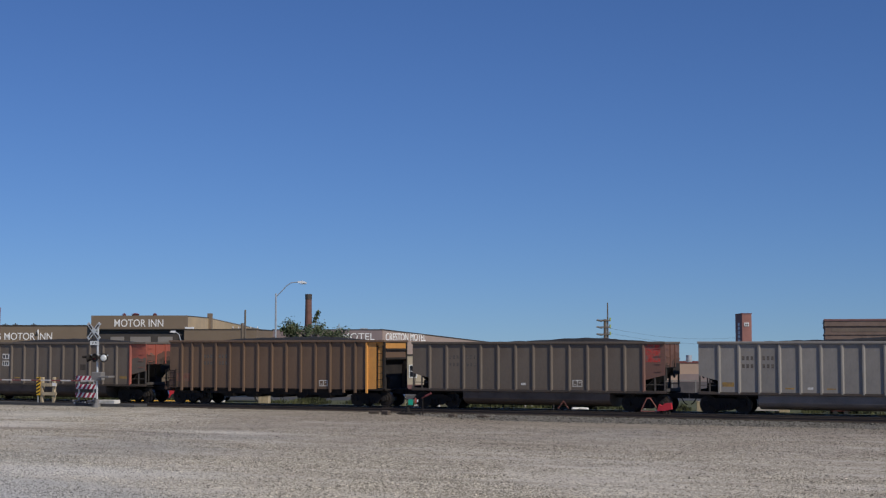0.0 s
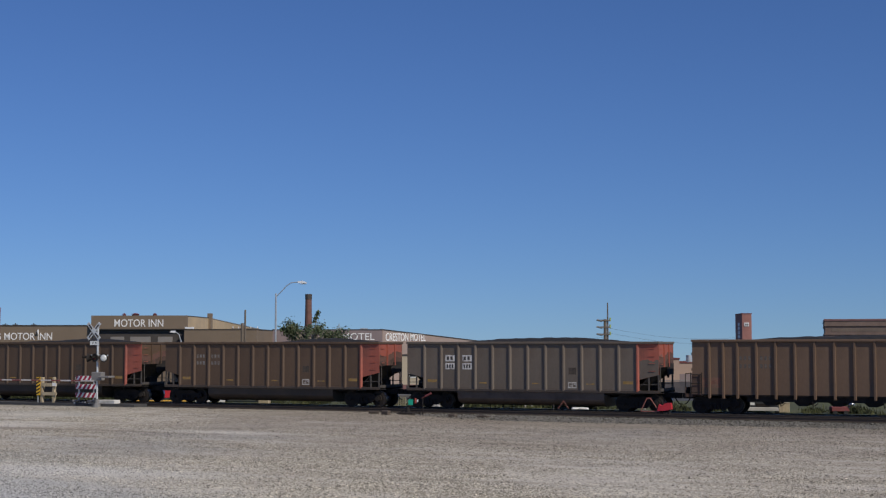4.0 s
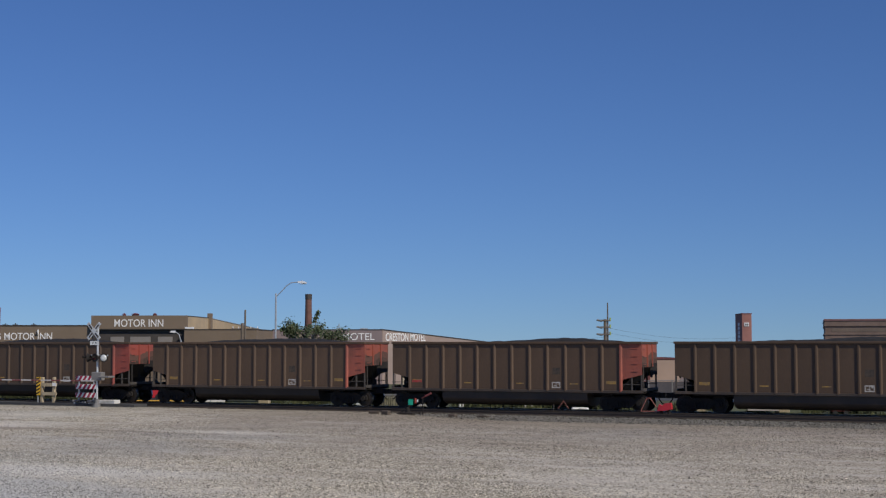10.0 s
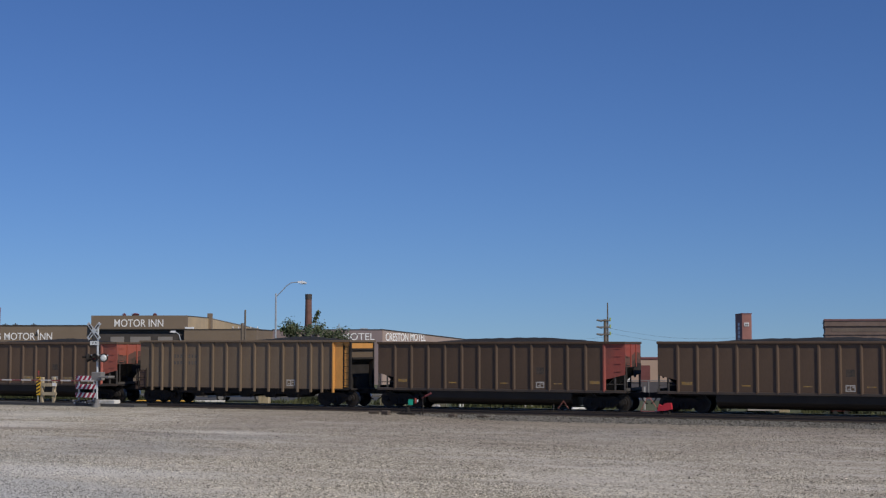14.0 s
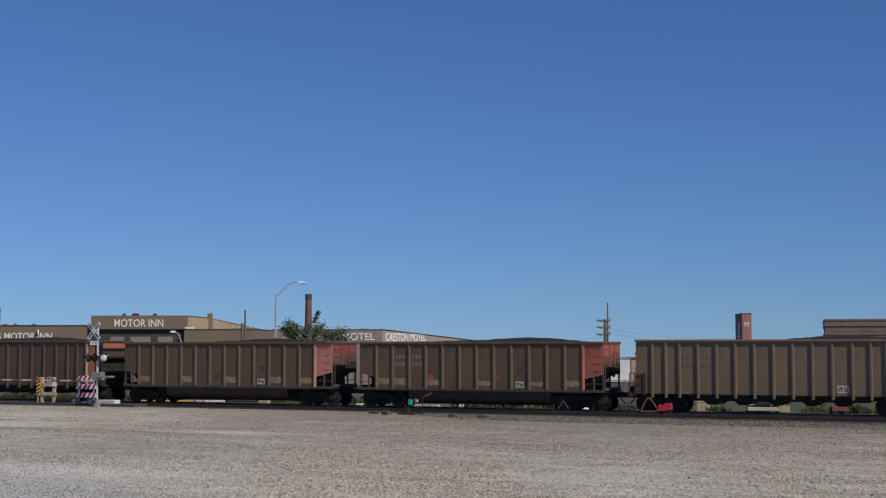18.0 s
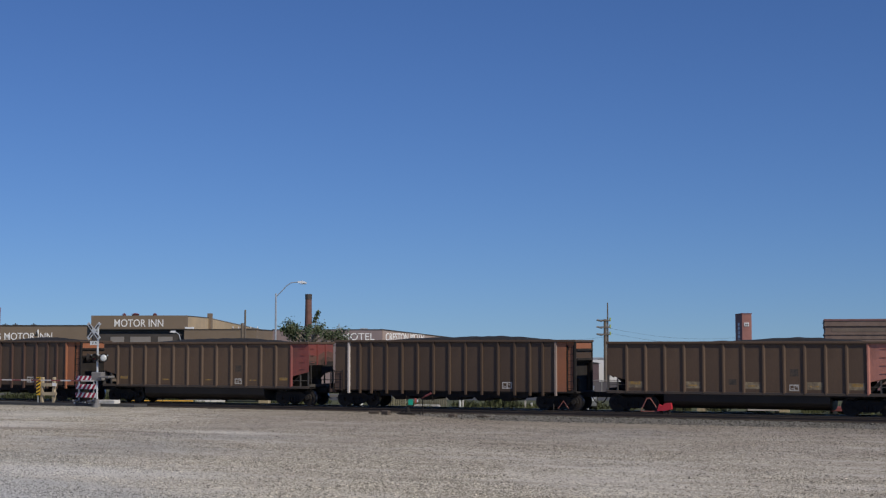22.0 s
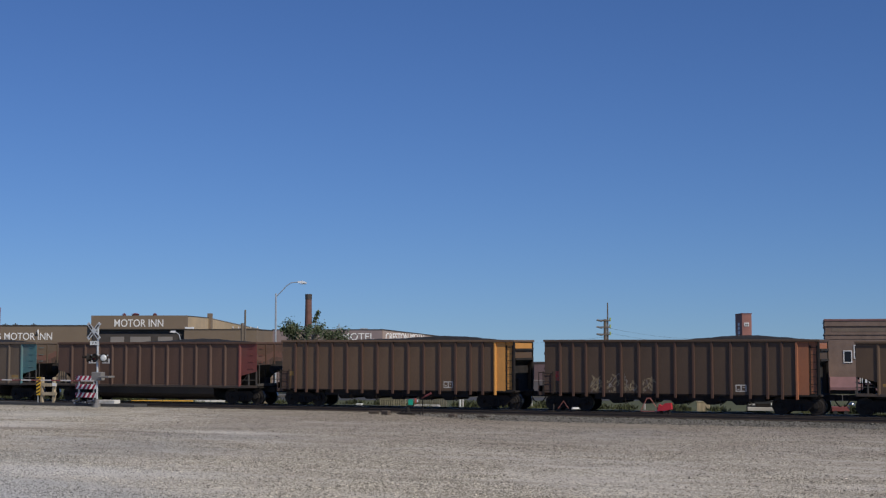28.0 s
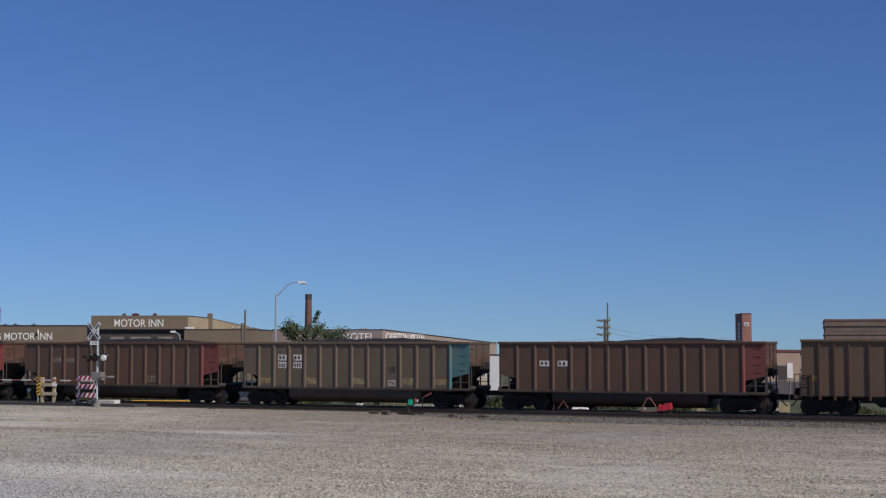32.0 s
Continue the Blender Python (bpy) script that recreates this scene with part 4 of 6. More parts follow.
    for i in range(4):
        chalk, dust = B(), B()
        for k in range(12):
            bm, broad = (chalk, 1.0) if k % 3 == 0 else (dust, 2.6)
            p = Vector((2.42 + 0.962 * i + rng.uniform(0.08, 0.7), 1.12 + rng.uniform(0, 0.55)))
            for j in range(4):
                q = p + Vector((rng.uniform(-0.16, 0.2), rng.uniform(-0.2, 0.24)))
                n = Vector((p.y - q.y, q.x - p.x)).normalized() * rng.uniform(0.007, 0.017) * broad
                pts = [p - n, q - n, q + n, p + n]
                prism(bm, [(min(2.44 + 0.962 * i + 0.85, max(2.44 + 0.962 * i + 0.06, v.x)), max(1.03, v.y)) for v in pts], -1.511 - 0.0004 * (4 * (k // 2) + j) - (0.0002 if k % 2 else 0), -1.508, "y")
                p = q
        part("scrawl", chalk, M["chalk"], c, "worn pale scrawl")
        part("scrawl", dust, M["dust_patch"], c, "broad dusty scrawl")
    bar_mark(c, 0.62, 1.62, 0.2, 0.5, M["red_mark"], label="red spray-painted patch")
    cars.append(c)
    c = hopper_car(15, T["walnut"], E["yellow"], "brown ribbed coal hopper with dark reddish posts and a bright amber end", post=T["post_dark"])
    stencil(c, 10.25, 1.15, M["stencil_mark"])
    bar_mark(c, 0.25, 1.75, 0.5, 0.25, M["yellow_mark"])
    cars.append(c)
    c = tub_car(16, T["plum"], E["dull"], "dark reddish coal car with small white patches", "tub_dark", T["plum"])
    for i in (2, 3):
        plate(c, i * STEP + 0.3, 2.38, h=0.3)
    cars.append(c)
    c = tub_car(17, T["dun"], E["teal"], "greyish coal car with white number patches and a teal end", "tub", T["dun"])
    for i in (2, 3):
        plate(c, i * STEP + 0.3, 2.62)
        plate(c, i * STEP + 0.3, 2.18, bars=3)
    usual_marks(c)
    dust_patches(c, (1, 4, 7, 10, 12))
    cars.append(c)
    for k, end in ((18, "dull"), (19, "red")):
        c = tub_car(k, T["plum"], E[end], "dark reddish-brown coal car with a dull red end", "tub_dark", T["plum"])
        stencil(c, 9 * STEP + 0.2, 1.3, M["dim_mark"])
        faded_text(c, 2 * STEP, 2.45, M["dim_mark"], rows=((1.9, 0.3),))
        cars.append(c)
    return cars


CARS = train()

# ---------------------------------------------------------------- town behind the train
TOWN = Matrix.Translation((EYE.x, EYE.y, 0)) @ pose(0, 0, 0, 0, 0, 21)


def town(a, b, z=GROUND, turn=0):
    """A pose in the town's grid: a along its streets, b away across them."""
    return TOWN @ pose(a, b, z, 0, 0, turn)


def block(parent, a0, a1, b0, b1, z0, z1, wall, roof=None, cap=None, cap_h=0.12, t=0.25):
    """Four walls with thickness, a roof inside their parapet and a coping."""
    part("front_wall", box(B(), a0, a1, b0, b0 + t, z0, z1), wall, parent)
    part("back_wall", box(B(), a0, a1, b1 - t, b1, z0, z1), wall, parent)
    part("side_wall", box(B(), a1 - t, a1, b0 + t, b1 - t, z0, z1), wall, parent)
    part("side_wall", box(B(), a0, a0 + t, b0 + t, b1 - t, z0, z1), wall, parent)
    part("roof", box(B(), a0 + t, a1 - t, b0 + t, b1 - t, z1 - 0.55, z1 - 0.35), roof or M["roof"], parent)
    if cap:
        bm = box(B(), a0 - 0.06, a1 + 0.06, b0 - 0.06, b0 + t + 0.05, z1, z1 + cap_h)
        box(bm, a0 - 0.06, a1 + 0.06, b1 - t - 0.05, b1 + 0.06, z1, z1 + cap_h)
        for a in (a0 - 0.06, a1 - t - 0.05):
            box(bm, a, a + t + 0.11, b0 + t + 0.05, b1 - t - 0.05, z1, z1 + cap_h)
        part("coping", bm, cap, parent)


def window(parent, a, b, z, w, h, frame_mat=None, bars=1):
    f = 0.07
    win = part("window", box(B(), a + f, a + w - f, b - 0.012, b + 0.01, z + f, z + h - f), M["glass"], parent, "dark glass window in a white frame")
    bm = B()
    for p in ((a, a + w, z, z + f), (a, a + w, z + h - f, z + h), (a, a + f, z + f, z + h - f), (a + w - f, a + w, z + f, z + h - f)):
        box(bm, p[0], p[1], b - 0.05, b + 0.01, p[2], p[3])
    if bars:
        box(bm, a + f, a + w - f, b - 0.03, b - 0.013, z + h / 2 - 0.02, z + h / 2 + 0.02)
    part("frame", bm, frame_mat or M["white_paint"], win)


def motor_inn():
    th = thing("motor_inn", "flat-roofed taupe stucco motor inn with white wall lettering", "motel", town(-39.2, 132, GROUND))
    W, G = M["taupe"], -GROUND
    block(th, -24.0, -0.02, 0.5, 24, 0, 5.37 + G, W, cap=M["dark_trim"], cap_h=0.07)
    block(th, 0, 9.1, 0.4, 10, 0, 6.28 + G, W, cap=M["dark_trim"], cap_h=0.05)
    # behind the front the side walls step down with the roof
    for a0, a1 in ((0.0, 0.25), (8.85, 9.1)):
        part("rear_side_wall", prism(B(), [(10, 0), (44, 0), (44, 5.35 + G), (10, 6.28 + G)], a0, a1, "x"), W, th)
    part("rear_roof", prism(B(), [(10, 5.9 + G), (44, 4.97 + G), (44, 5.05 + G), (10, 5.98 + G)], 0.25, 8.85, "x"), M["roof"], th)
    # side face in a paler, yellower stucco than the front
    part("buff_side", prism(B(), [(0.4, 5.0 + G), (44, 4.9 + G), (44, 5.34 + G), (10, 6.27 + G), (0.4, 6.27 + G)], 9.1, 9.115, "x"), M["buff"], th, "paler buff stucco side")
    part("verge_flashing", prism(B(), [(10, 6.28 + G), (44, 5.35 + G), (44, 5.41 + G), (10, 6.34 + G)], 8.8, 9.16, "x"), M["galvanised"], th, "pale metal flashing along the sloping wall top")
    bm = B()
    for i in range(9):
        b = 26 + i * 1.1
        rod(bm, (8.4, b, 5.5 + G), (8.4, b, 6.05 + G - i * 0.03), 0.04, sides=6)
    for z in (5.8, 5.97):
        rod(bm, (8.4, 26, z + G), (8.4, 34.8, z - 0.24 + G), 0.03, sides=6)
    part("roof_railing", bm, M["dark_trim"], th, "thin dark roof railing")
    part("sign_fascia", box(B(), -0.06, 9.16, 0.0, 0.38, 5.03 + G, 6.33 + G), W, th)
    part("fascia_edge", box(B(), -0.07, 9.17, -0.03, 0.0, 5.0 + G, 5.07 + G), M["dark_trim"], th)
    # dark band paints the fascia's shade, and shows as mullions between the panels
    part("shadow_band", box(B(), 0.05, 9.05, 0.33, 0.4, 2.8 + G, 5.02 + G), M["dark_trim"], th, "dark band painted as shade under the fascia")
    for a, w in ((1.75, 1.3), (3.65, 1.95), (6.3, 1.4)):
        part("strip_window", box(B(), a, a + w, 0.27, 0.33, 2.9 + G, 4.32 + G), M["shaded_panel"], th, "grey window panel in the recessed band")
    block(th, 9.12, 16.0, -1.0, 18, 0, 4.98 + G, W, cap=M["dark_trim"], cap_h=0.05)
    part("flashing", box(B(), 9.2, 10.0, -1.1, -0.7, 5.06 + G, 5.22 + G), M["white_paint"], th, "white roof flashing")
    part("pilaster", box(B(), 9.0, 9.4, 9.8, 10.5, 4.9 + G, 6.75 + G), W, th)
    for a, w in ((2.3, 0.45), (3.4, 0.9), (5.3, 0.5)):
        bm = rod(B(), (a, 3, 6.1 + G), (a, 3, 6.5 + G), w * 0.55, w * 0.35, 8)
        rod(bm, (a, 3, 6.5 + G), (a, 3, 6.62 + G), w * 0.55, w * 0.1, 8)
        part("roof_vent", bm, M["maroon"], th, "maroon roof vent")
    for a, z in ((-8.2, 5.5), (-9.2, 5.48), (-6.4, 5.5)):
        bm = rod(B(), (a, 2.4, 5.3 + G), (a, 2.4, z + 0.15 + G), 0.05)
        box(bm, a - 0.25, a + 0.25, 2.3, 2.5, 5.42 + G, 5.52 + G)
        part("roof_fitting", bm, M["dark_trim"], th)
    mesh_part("letter", words("MOTOR INN", 4.7, 0.70, 0.012, 0.004), M["letter"], th, pose(2.18, -0.015, 5.26 + G), "white block letter")
    mesh_part("letter", words("G MOTOR INN", 5.5, 0.68, 0.012, 0.004), M["letter"], th, pose(-9.45, 0.485, 4.02 + G), "white block letter")
    part("wall_lamp", rod(rod(B(), (-5.3, 0.45, 4.5 + G), (-5.3, 0.2, 4.85 + G), 0.05), (-5.3, 0.4, 4.6 + G), (-5.3, 0.4, 5.0 + G), 0.07), M["white_paint"], th)


def motel():
    th = thing("motel", "low flat-roofed pinkish stucco motel with white wall lettering", "motel", town(-12.2, 140, GROUND))
    W, G = M["motel_wall"], -GROUND
    block(th, -11.0, 0.0, 0.0, 20, 0, 5.06 + G, M["lavender"], cap=M["dark_trim"], cap_h=0.05)
    mesh_part("letter", words("MOTEL", 3.2, 0.70, 0.012, 0.004), M["letter"], th, pose(-3.95, -0.015, 4.02 + G), "white block letter")
    # the wing stands askew to the street
    d = Vector((8.84, 20.0, 0)).normalized()
    ang = math.degrees(math.atan2(d.y, d.x))
    wing = part("wing_wall", prism(B(), [(0.1, 0), (28, 0), (28, 3.75 + G), (21.9, 4.02 + G), (0.1, 5.05 + G)], 0.0, 0.3, "y"), W, th, m=pose(0, 0, 0, 0, 0, ang))
    part("wing_coping", prism(B(), [(0.1, 5.05 + G), (21.9, 4.02 + G), (28, 3.75 + G), (28, 3.83 + G), (21.9, 4.1 + G), (0.1, 5.13 + G)], -0.06, 0.36, "y"), M["dark_trim"], th, m=pose(0, 0, 0, 0, 0, ang))
    part("wing_roof", prism(B(), [(0.1, 4.7 + G), (21.9, 3.7 + G), (28, 3.5 + G), (28, 3.4 + G), (21.9, 3.6 + G), (0.1, 4.6 + G)], 0.3, 9, "y"), M["roof"], th, m=pose(0, 0, 0, 0, 0, ang))
    mesh_part("letter", words("CRESTON MOTEL", 8.8, 0.80, 0.012, 0.012), M["letter"], wing, pose(0.75, -0.015, 3.94 + G), "white block letter")
    for a in (-8.0, -2.5):
        part("roof_vent", box(B(), a, a + 0.7, 3, 3.7, 4.6 + G, 5.25 + G), M["galvanised"], th)


def low_buildings():
    G = -GROUND
    a = thing("shop_building", "low tan painted shop with a maroon roof edge", "shop", town(19.85, 114, GROUND))
    block(a, 0, 5.85, 0, 14, 0, 2.95 + G, M["tan_wall"], cap=M["maroon"], cap_h=0.16)
    part("door", box(B(), 2.1, 2.75, -0.05, 0.0, 0, 2.3), M["dark_trim"], a, "dark brown door")
    part("notice_board", box(B(), 2.8, 3.25, -0.06, 0.0, 1.3, 2.5), M["white_paint"], a, "white notice board")
    b = thing("shed_building", "low tan shed with a maroon roof edge", "shed", town(17.5, 150, GROUND))
    block(b, 0, 8.6, 0, 10, 0, 1.62 + G, M["tan_wall"], cap=M["maroon"], cap_h=0.12)
    part("roof_tank", rod(B(), (2.3, 2, 1.3 + G), (2.3, 2, 2.45 + G), 0.32, sides=14), M["galvanised"], b, "grey metal roof tank")
    part("low_band", box(B(), 0, 8.6, -0.06, 0.0, 0, 0.9), M["lavender"], b)
    c = thing("white_building", "low white painted building behind the tracks", "building", town(8.4, 136, GROUND))
    block(c, 0, 3.7, 0, 9, 0, 2.2 + G, M["white_wall"], cap=M["galvanised"], cap_h=0.06)
    window(c, 1.2, 0.0, 1.0, 0.9, 0.9)
    f = thing("storehouse", "low tan storehouse with a maroon roof edge", "building", town(12.2, 136, GROUND))
    block(f, 0, 4.6, 0, 10, 0, 2.15 + G, M["tan_wall"], cap=M["maroon"], cap_h=0.14)
    part("door", box(B(), 0.9, 1.8, -0.05, 0.0, 0, 2.0), M["maroon"], f, "maroon door")
    d = thing("brown_building", "low mauve-brown brick building with a rooftop pole", "building", town(2.75, 130, GROUND))
    block(d, 0, 5.95, 0, 9, 0, 1.83 + G, M["brick_mauve"], cap=M["dark_trim"], cap_h=0.06)
    part("roof_pole", rod(rod(rod(B(), (1.3, 1, 1.4 + G), (1.3, 1, 3.35 + G), 0.07), (1.05, 1, 3.0 + G), (1.55, 1, 3.0 + G), 0.05), (1.3, 1, 2.5 + G), (1.3, 1, 2.85 + G), 0.16), M["dark_trim"], d)
    e = thing("motel_annex", "low cream motel annex with a dark roof edge", "building", town(-8.8, 121, GROUND))
    block(e, 0, 8.6, 0, 3.6, 0, 2.62 + G, M["cream_wall"], cap=M["dark_trim"], cap_h=0.1)
    part("white_bay", box(B(), 7.45, 8.58, -0.03, 0.0, 0, 2.6 + G), M["white_wall"], e, "white painted end bay")
    for a, w, h in ((0.6, 0.7, 1.1), (2.6, 0.8, 1.1), (4.9, 0.8, 1.1), (6.95, 0.26, 1.2)):
        window(e, a, 0.0, 1.15, w, h)
    part("base_band", box(B(), 0, 7.44, -0.04, 0.0, 0, 0.55), M["mauve"], e, "dull mauve base band")
    w = thing("panel_wall", "long low grey panel wall with posts along the street", "wall", town(0.3, 112, GROUND))
    for i in range(13):
        part("panel", box(B(), 1.85 * i + 0.05, 1.85 * i + 1.80, 0, 0.12, 0, 1.06), M["panel_grey"], w)
        part("post", box(B(), 1.85 * i - 0.05, 1.85 * i + 0.05, -0.03, 0.15, 0, 1.12), M["dusty_grey"], w)
    part("wall_cap", box(B(), -0.05, 24.1, -0.05, 0.17, 1.12, 1.18), M["dusty_grey"], w)


def brick_building():
    G = -GROUND
    th = thing("brick_building", "two-storey brown brick building with a maroon cornice", "building", town(26.2, 116, GROUND, -12.3))
    block(th, 0, 16, 0, 18, 0, 5.2 + G, M["brick_brown"])
    for z0, z1, out, mat, name in ((5.50, 5.64, 0.10, "mauve", "cornice"), (5.2, 5.50, 0.05, "brick_brown", "frieze"), (5.06, 5.2, 0.08, "brick_brown", "ledge"), (4.36, 4.48, 0.09, "brick_brown", "string_course"), (4.0, 4.36, 0.03, "brick_brown", "frieze")):
        bm = box(B(), -out, 16, -out, 0.3, z0 + G, z1 + G)
        box(bm, -out, 0.3, 0.3, 18, z0 + G, z1 + G)
        part(name, bm, M[mat], th)
    part("sunk_panel", box(B(), 0.5, 15, -0.02, 0.0, 4.6 + G, 4.92 + G), M["brick_worn"], th)
    for a, z, w, h, bars in ((1.39, 2.08, 0.68, 1.0, 0), (2.2, 2.42, 0.62, 1.1, 1), (3.44, 2.46, 0.64, 1.03, 1), (4.26, 2.06, 0.68, 1.05, 0), (6.3, 2.3, 0.68, 1.05, 1), (7.5, 2.3, 0.68, 1.05, 1)):
        window(th, a, 0.0, z + G, w, h, bars=bars)
    cooler = part("window_cooler", box(B(), 3.48, 4.04, -0.22, 0.0, 2.1 + G, 2.44 + G, 0.02), M["white_paint"], th, "white window air conditioner")
    part("grille", box(B(), 3.53, 3.99, -0.228, -0.22, 2.16 + G, 2.38 + G), M["dusty_grey"], cooler)
    awning = part("awning", prism(B(), [(0, 0.95 + G), (0, -0.05 + G), (-0.9, -0.1 + G), (-0.9, 0.12 + G)], 0.3, 4.4, "x"), M["awning"], th, "faded mauve canvas awning")
    part("awning_sign", box(B(), 2.62, 3.92, -0.7, -0.62, 0.5 + G, 0.86 + G), M["white_paint"], awning, "white sign strip")
    part("shop_front", box(B(), 0.3, 4.4, -0.03, 0.0, 0.0, -0.12 + G), M["glass"], th, "dark glass shop front")


def sign_tower():
    th = thing("sign_tower", "tall red brick sign pylon with white lettering bars", "sign", town(18.63, 111, GROUND))
    G = -GROUND
    part("shaft", box(B(), 0, 0.74, 0, 3.2, 0, 5.96 + G, 0.01), M["brick_red"], th)
    part("coping", box(B(), -0.03, 0.77, -0.03, 3.23, 5.96 + G, 6.02 + G), M["maroon"], th)
    for i in range(7):
        z = 5.04 - i * 0.325 + G
        bm = box(B(), -0.03, -0.002, 1.0, 1.22, z, z + 0.26)
        box(bm, -0.03, -0.002, 1.62, 1.84, z, z + 0.26)
        box(bm, -0.03, -0.002, 1.22, 1.62, z + 0.08 * (i % 2), z + 0.08 * (i % 2) + 0.1)
        part("letter_bar", bm, M["letter"], th, "white letter-sized bars")
    plate_ = part("small_sign", box(B(), 0.16, 0.52, -0.05, -0.002, 4.99 + G, 5.28 + G), M["white_paint"], th, "small white sign with dark bars")
    part("print", box(box(B(), 0.22, 0.32, -0.056, -0.05, 5.05 + G, 5.2 + G), 0.36, 0.46, -0.056, -0.05, 5.05 + G, 5.2 + G), M["dark_mark"], plate_)
    part("base", box(B(), -0.5, 2.2, 0.3, 2.9, 0, 0.9), M["brick_brown"], th)


def poles():
    lamp = thing("street_lamp", "tall galvanised street lamp with a curved arm", "street lamp", town(-19.3, 118, GROUND))
    part("pole", rod(B(), (0, 0, 0), (0, 0, 8.3), 0.10, 0.065, 10), M["galvanised"], lamp)
    bm = B()
    pts = [(0, 0, 8.0), (0.45, 0, 8.45), (0.9, 0, 8.95), (1.3, 0, 9.2), (1.9, 0, 9.28)]
    for p, q in zip(pts, pts[1:]):
        rod(bm, p, q, 0.04, sides=8)
    part("arm", bm, M["galvanised"], lamp)
    head = part("head", prism(B(), [(1.85, 9.2), (2.6, 9.14), (2.62, 9.22), (2.4, 9.32), (1.9, 9.34)], -0.16, 0.16, "y"), M["white_paint"], lamp)
    part("lens", box(B(), 2.05, 2.55, -0.13, 0.13, 9.08, 9.15, 0.03), M["white_paint"], head)
    part("photocell", rod(B(), (2.2, 0, 9.33), (2.2, 0, 9.42), 0.05), M["galvanised"], head)
    low = thing("yard_lamp", "small yard lamp on a curved bracket", "lamp", town(-24.35, 105, GROUND))
    part("pole", rod(B(), (0, 0, 0), (0, 0, 4.3), 0.06), M["galvanised"], low)
    part("arm", rod(rod(B(), (0, 0, 4.2), (-0.15, 0, 4.75), 0.03), (-0.15, 0, 4.75), (-0.5, 0, 4.95), 0.03), M["galvanised"], low)
    part("head", prism(B(), [(-0.85, 4.9), (-0.45, 4.85), (-0.4, 5.02), (-0.7, 5.03)], -0.12, 0.12, "y"), M["white_paint"], low)

    p1 = thing("utility_pole", "weathered wooden utility pole with a crossarm", "utility pole", town(-23.3, 125, GROUND))
    part("pole", rod(B(), (0.1, 0, 0), (0.1, 0, 7.1), 0.12, 0.08), M["pole_wood"], p1)
    part("stub_pole", rod(B(), (-0.15, 0, 0), (-0.15, 0, 5.9), 0.16, 0.14), M["pole_wood"], p1)
    part("crossarm", box(B(), -1.1, 1.3, -0.05, 0.05, 5.35, 5.45), M["pole_wood"], p1)
    for a in (-1.0, -0.5, 0.6, 1.2):
        part("insulator", rod(B(), (a, 0, 5.45), (a, 0, 5.6), 0.04), M["white_paint"], p1)
    p2 = thing("utility_pole", "tall utility pole carrying transformers and insulators", "utility pole", town(8.7, 120, GROUND))
    part("pole", rod(B(), (0.1, 0, 0), (0.1, 0, 7.55), 0.10, 0.05), M["pole_wood"], p2)
    part("stub_pole", rod(B(), (-0.12, 0, 0), (-0.12, 0, 6.15), 0.15, 0.13), M["pole_wood"], p2)
    for i, z in enumerate((5.98, 5.4, 4.8)):
        part("crossarm", box(B(), -0.75, 0.35, -0.16, -0.06, z, z + 0.12), M["pole_wood"], p2)
        part("transformer", rod(B(), (-0.85, -0.1, z + 0.10), (-0.35, -0.1, z - 0.02), 0.075, sides=10), M["dusty_grey"], p2, "grey cylindrical fitting")
        part("insulator", rod(B(), (0.3, -0.1, z - 0.02), (0.3, -0.1, z + 0.28), 0.07), M["green_insulator"], p2, "greenish insulator")
    for n, (a, b, z) in enumerate(((20.5, 118, 4.2), (20.5, 118, 3.8), (-9.0, 123, 4.0))):
        bm = B()
        A, Z = Vector((8.7, 120, 5.0 - 0.4 * n)), Vector((a, b, z))
        pts = [A.lerp(Z, i / 10) - Vector((0, 0, 0.5 * math.sin(math.pi * i / 10))) for i in range(11)]
        for p, q in zip(pts, pts[1:]):
            rod(bm, p - A, q - A, 0.006, sides=4)
        solid("overhead_cable", bm, M["dark_trim"], "thin dark overhead cable hung from a pole", "cable", town(A.x, A.y, A.z))
    p3 = thing("sign_post", "dark red post at the edge of the motel", "post", town(-43.75, 120, GROUND))
    part("post", rod(B(), (0, 0, 0), (0, 0, 7.2), 0.09), M["maroon"], p3)
    part("panel", box(B(), -1.2, 0.02, -0.08, 0.08, 5.6, 7.1), M["maroon"], p3)

    st = thing("chimney_stack", "tall slender brick chimney with a dark top", "chimney", town(-23.8, 170, GROUND))
    part("shaft", rod(B(), (0, 0, 0), (0, 0, 10.1), 0.55, 0.38, 12), M["brick_dark"], st)
    part("crown", rod(B(), (0, 0, 9.5), (0, 0, 10.15), 0.42, 0.42, 12), M["dark_trim"], st)


M["green_insulator"] = paint("green_glass_insulator", (0.35, 0.45, 0.12), 0.3, vary=0.2)


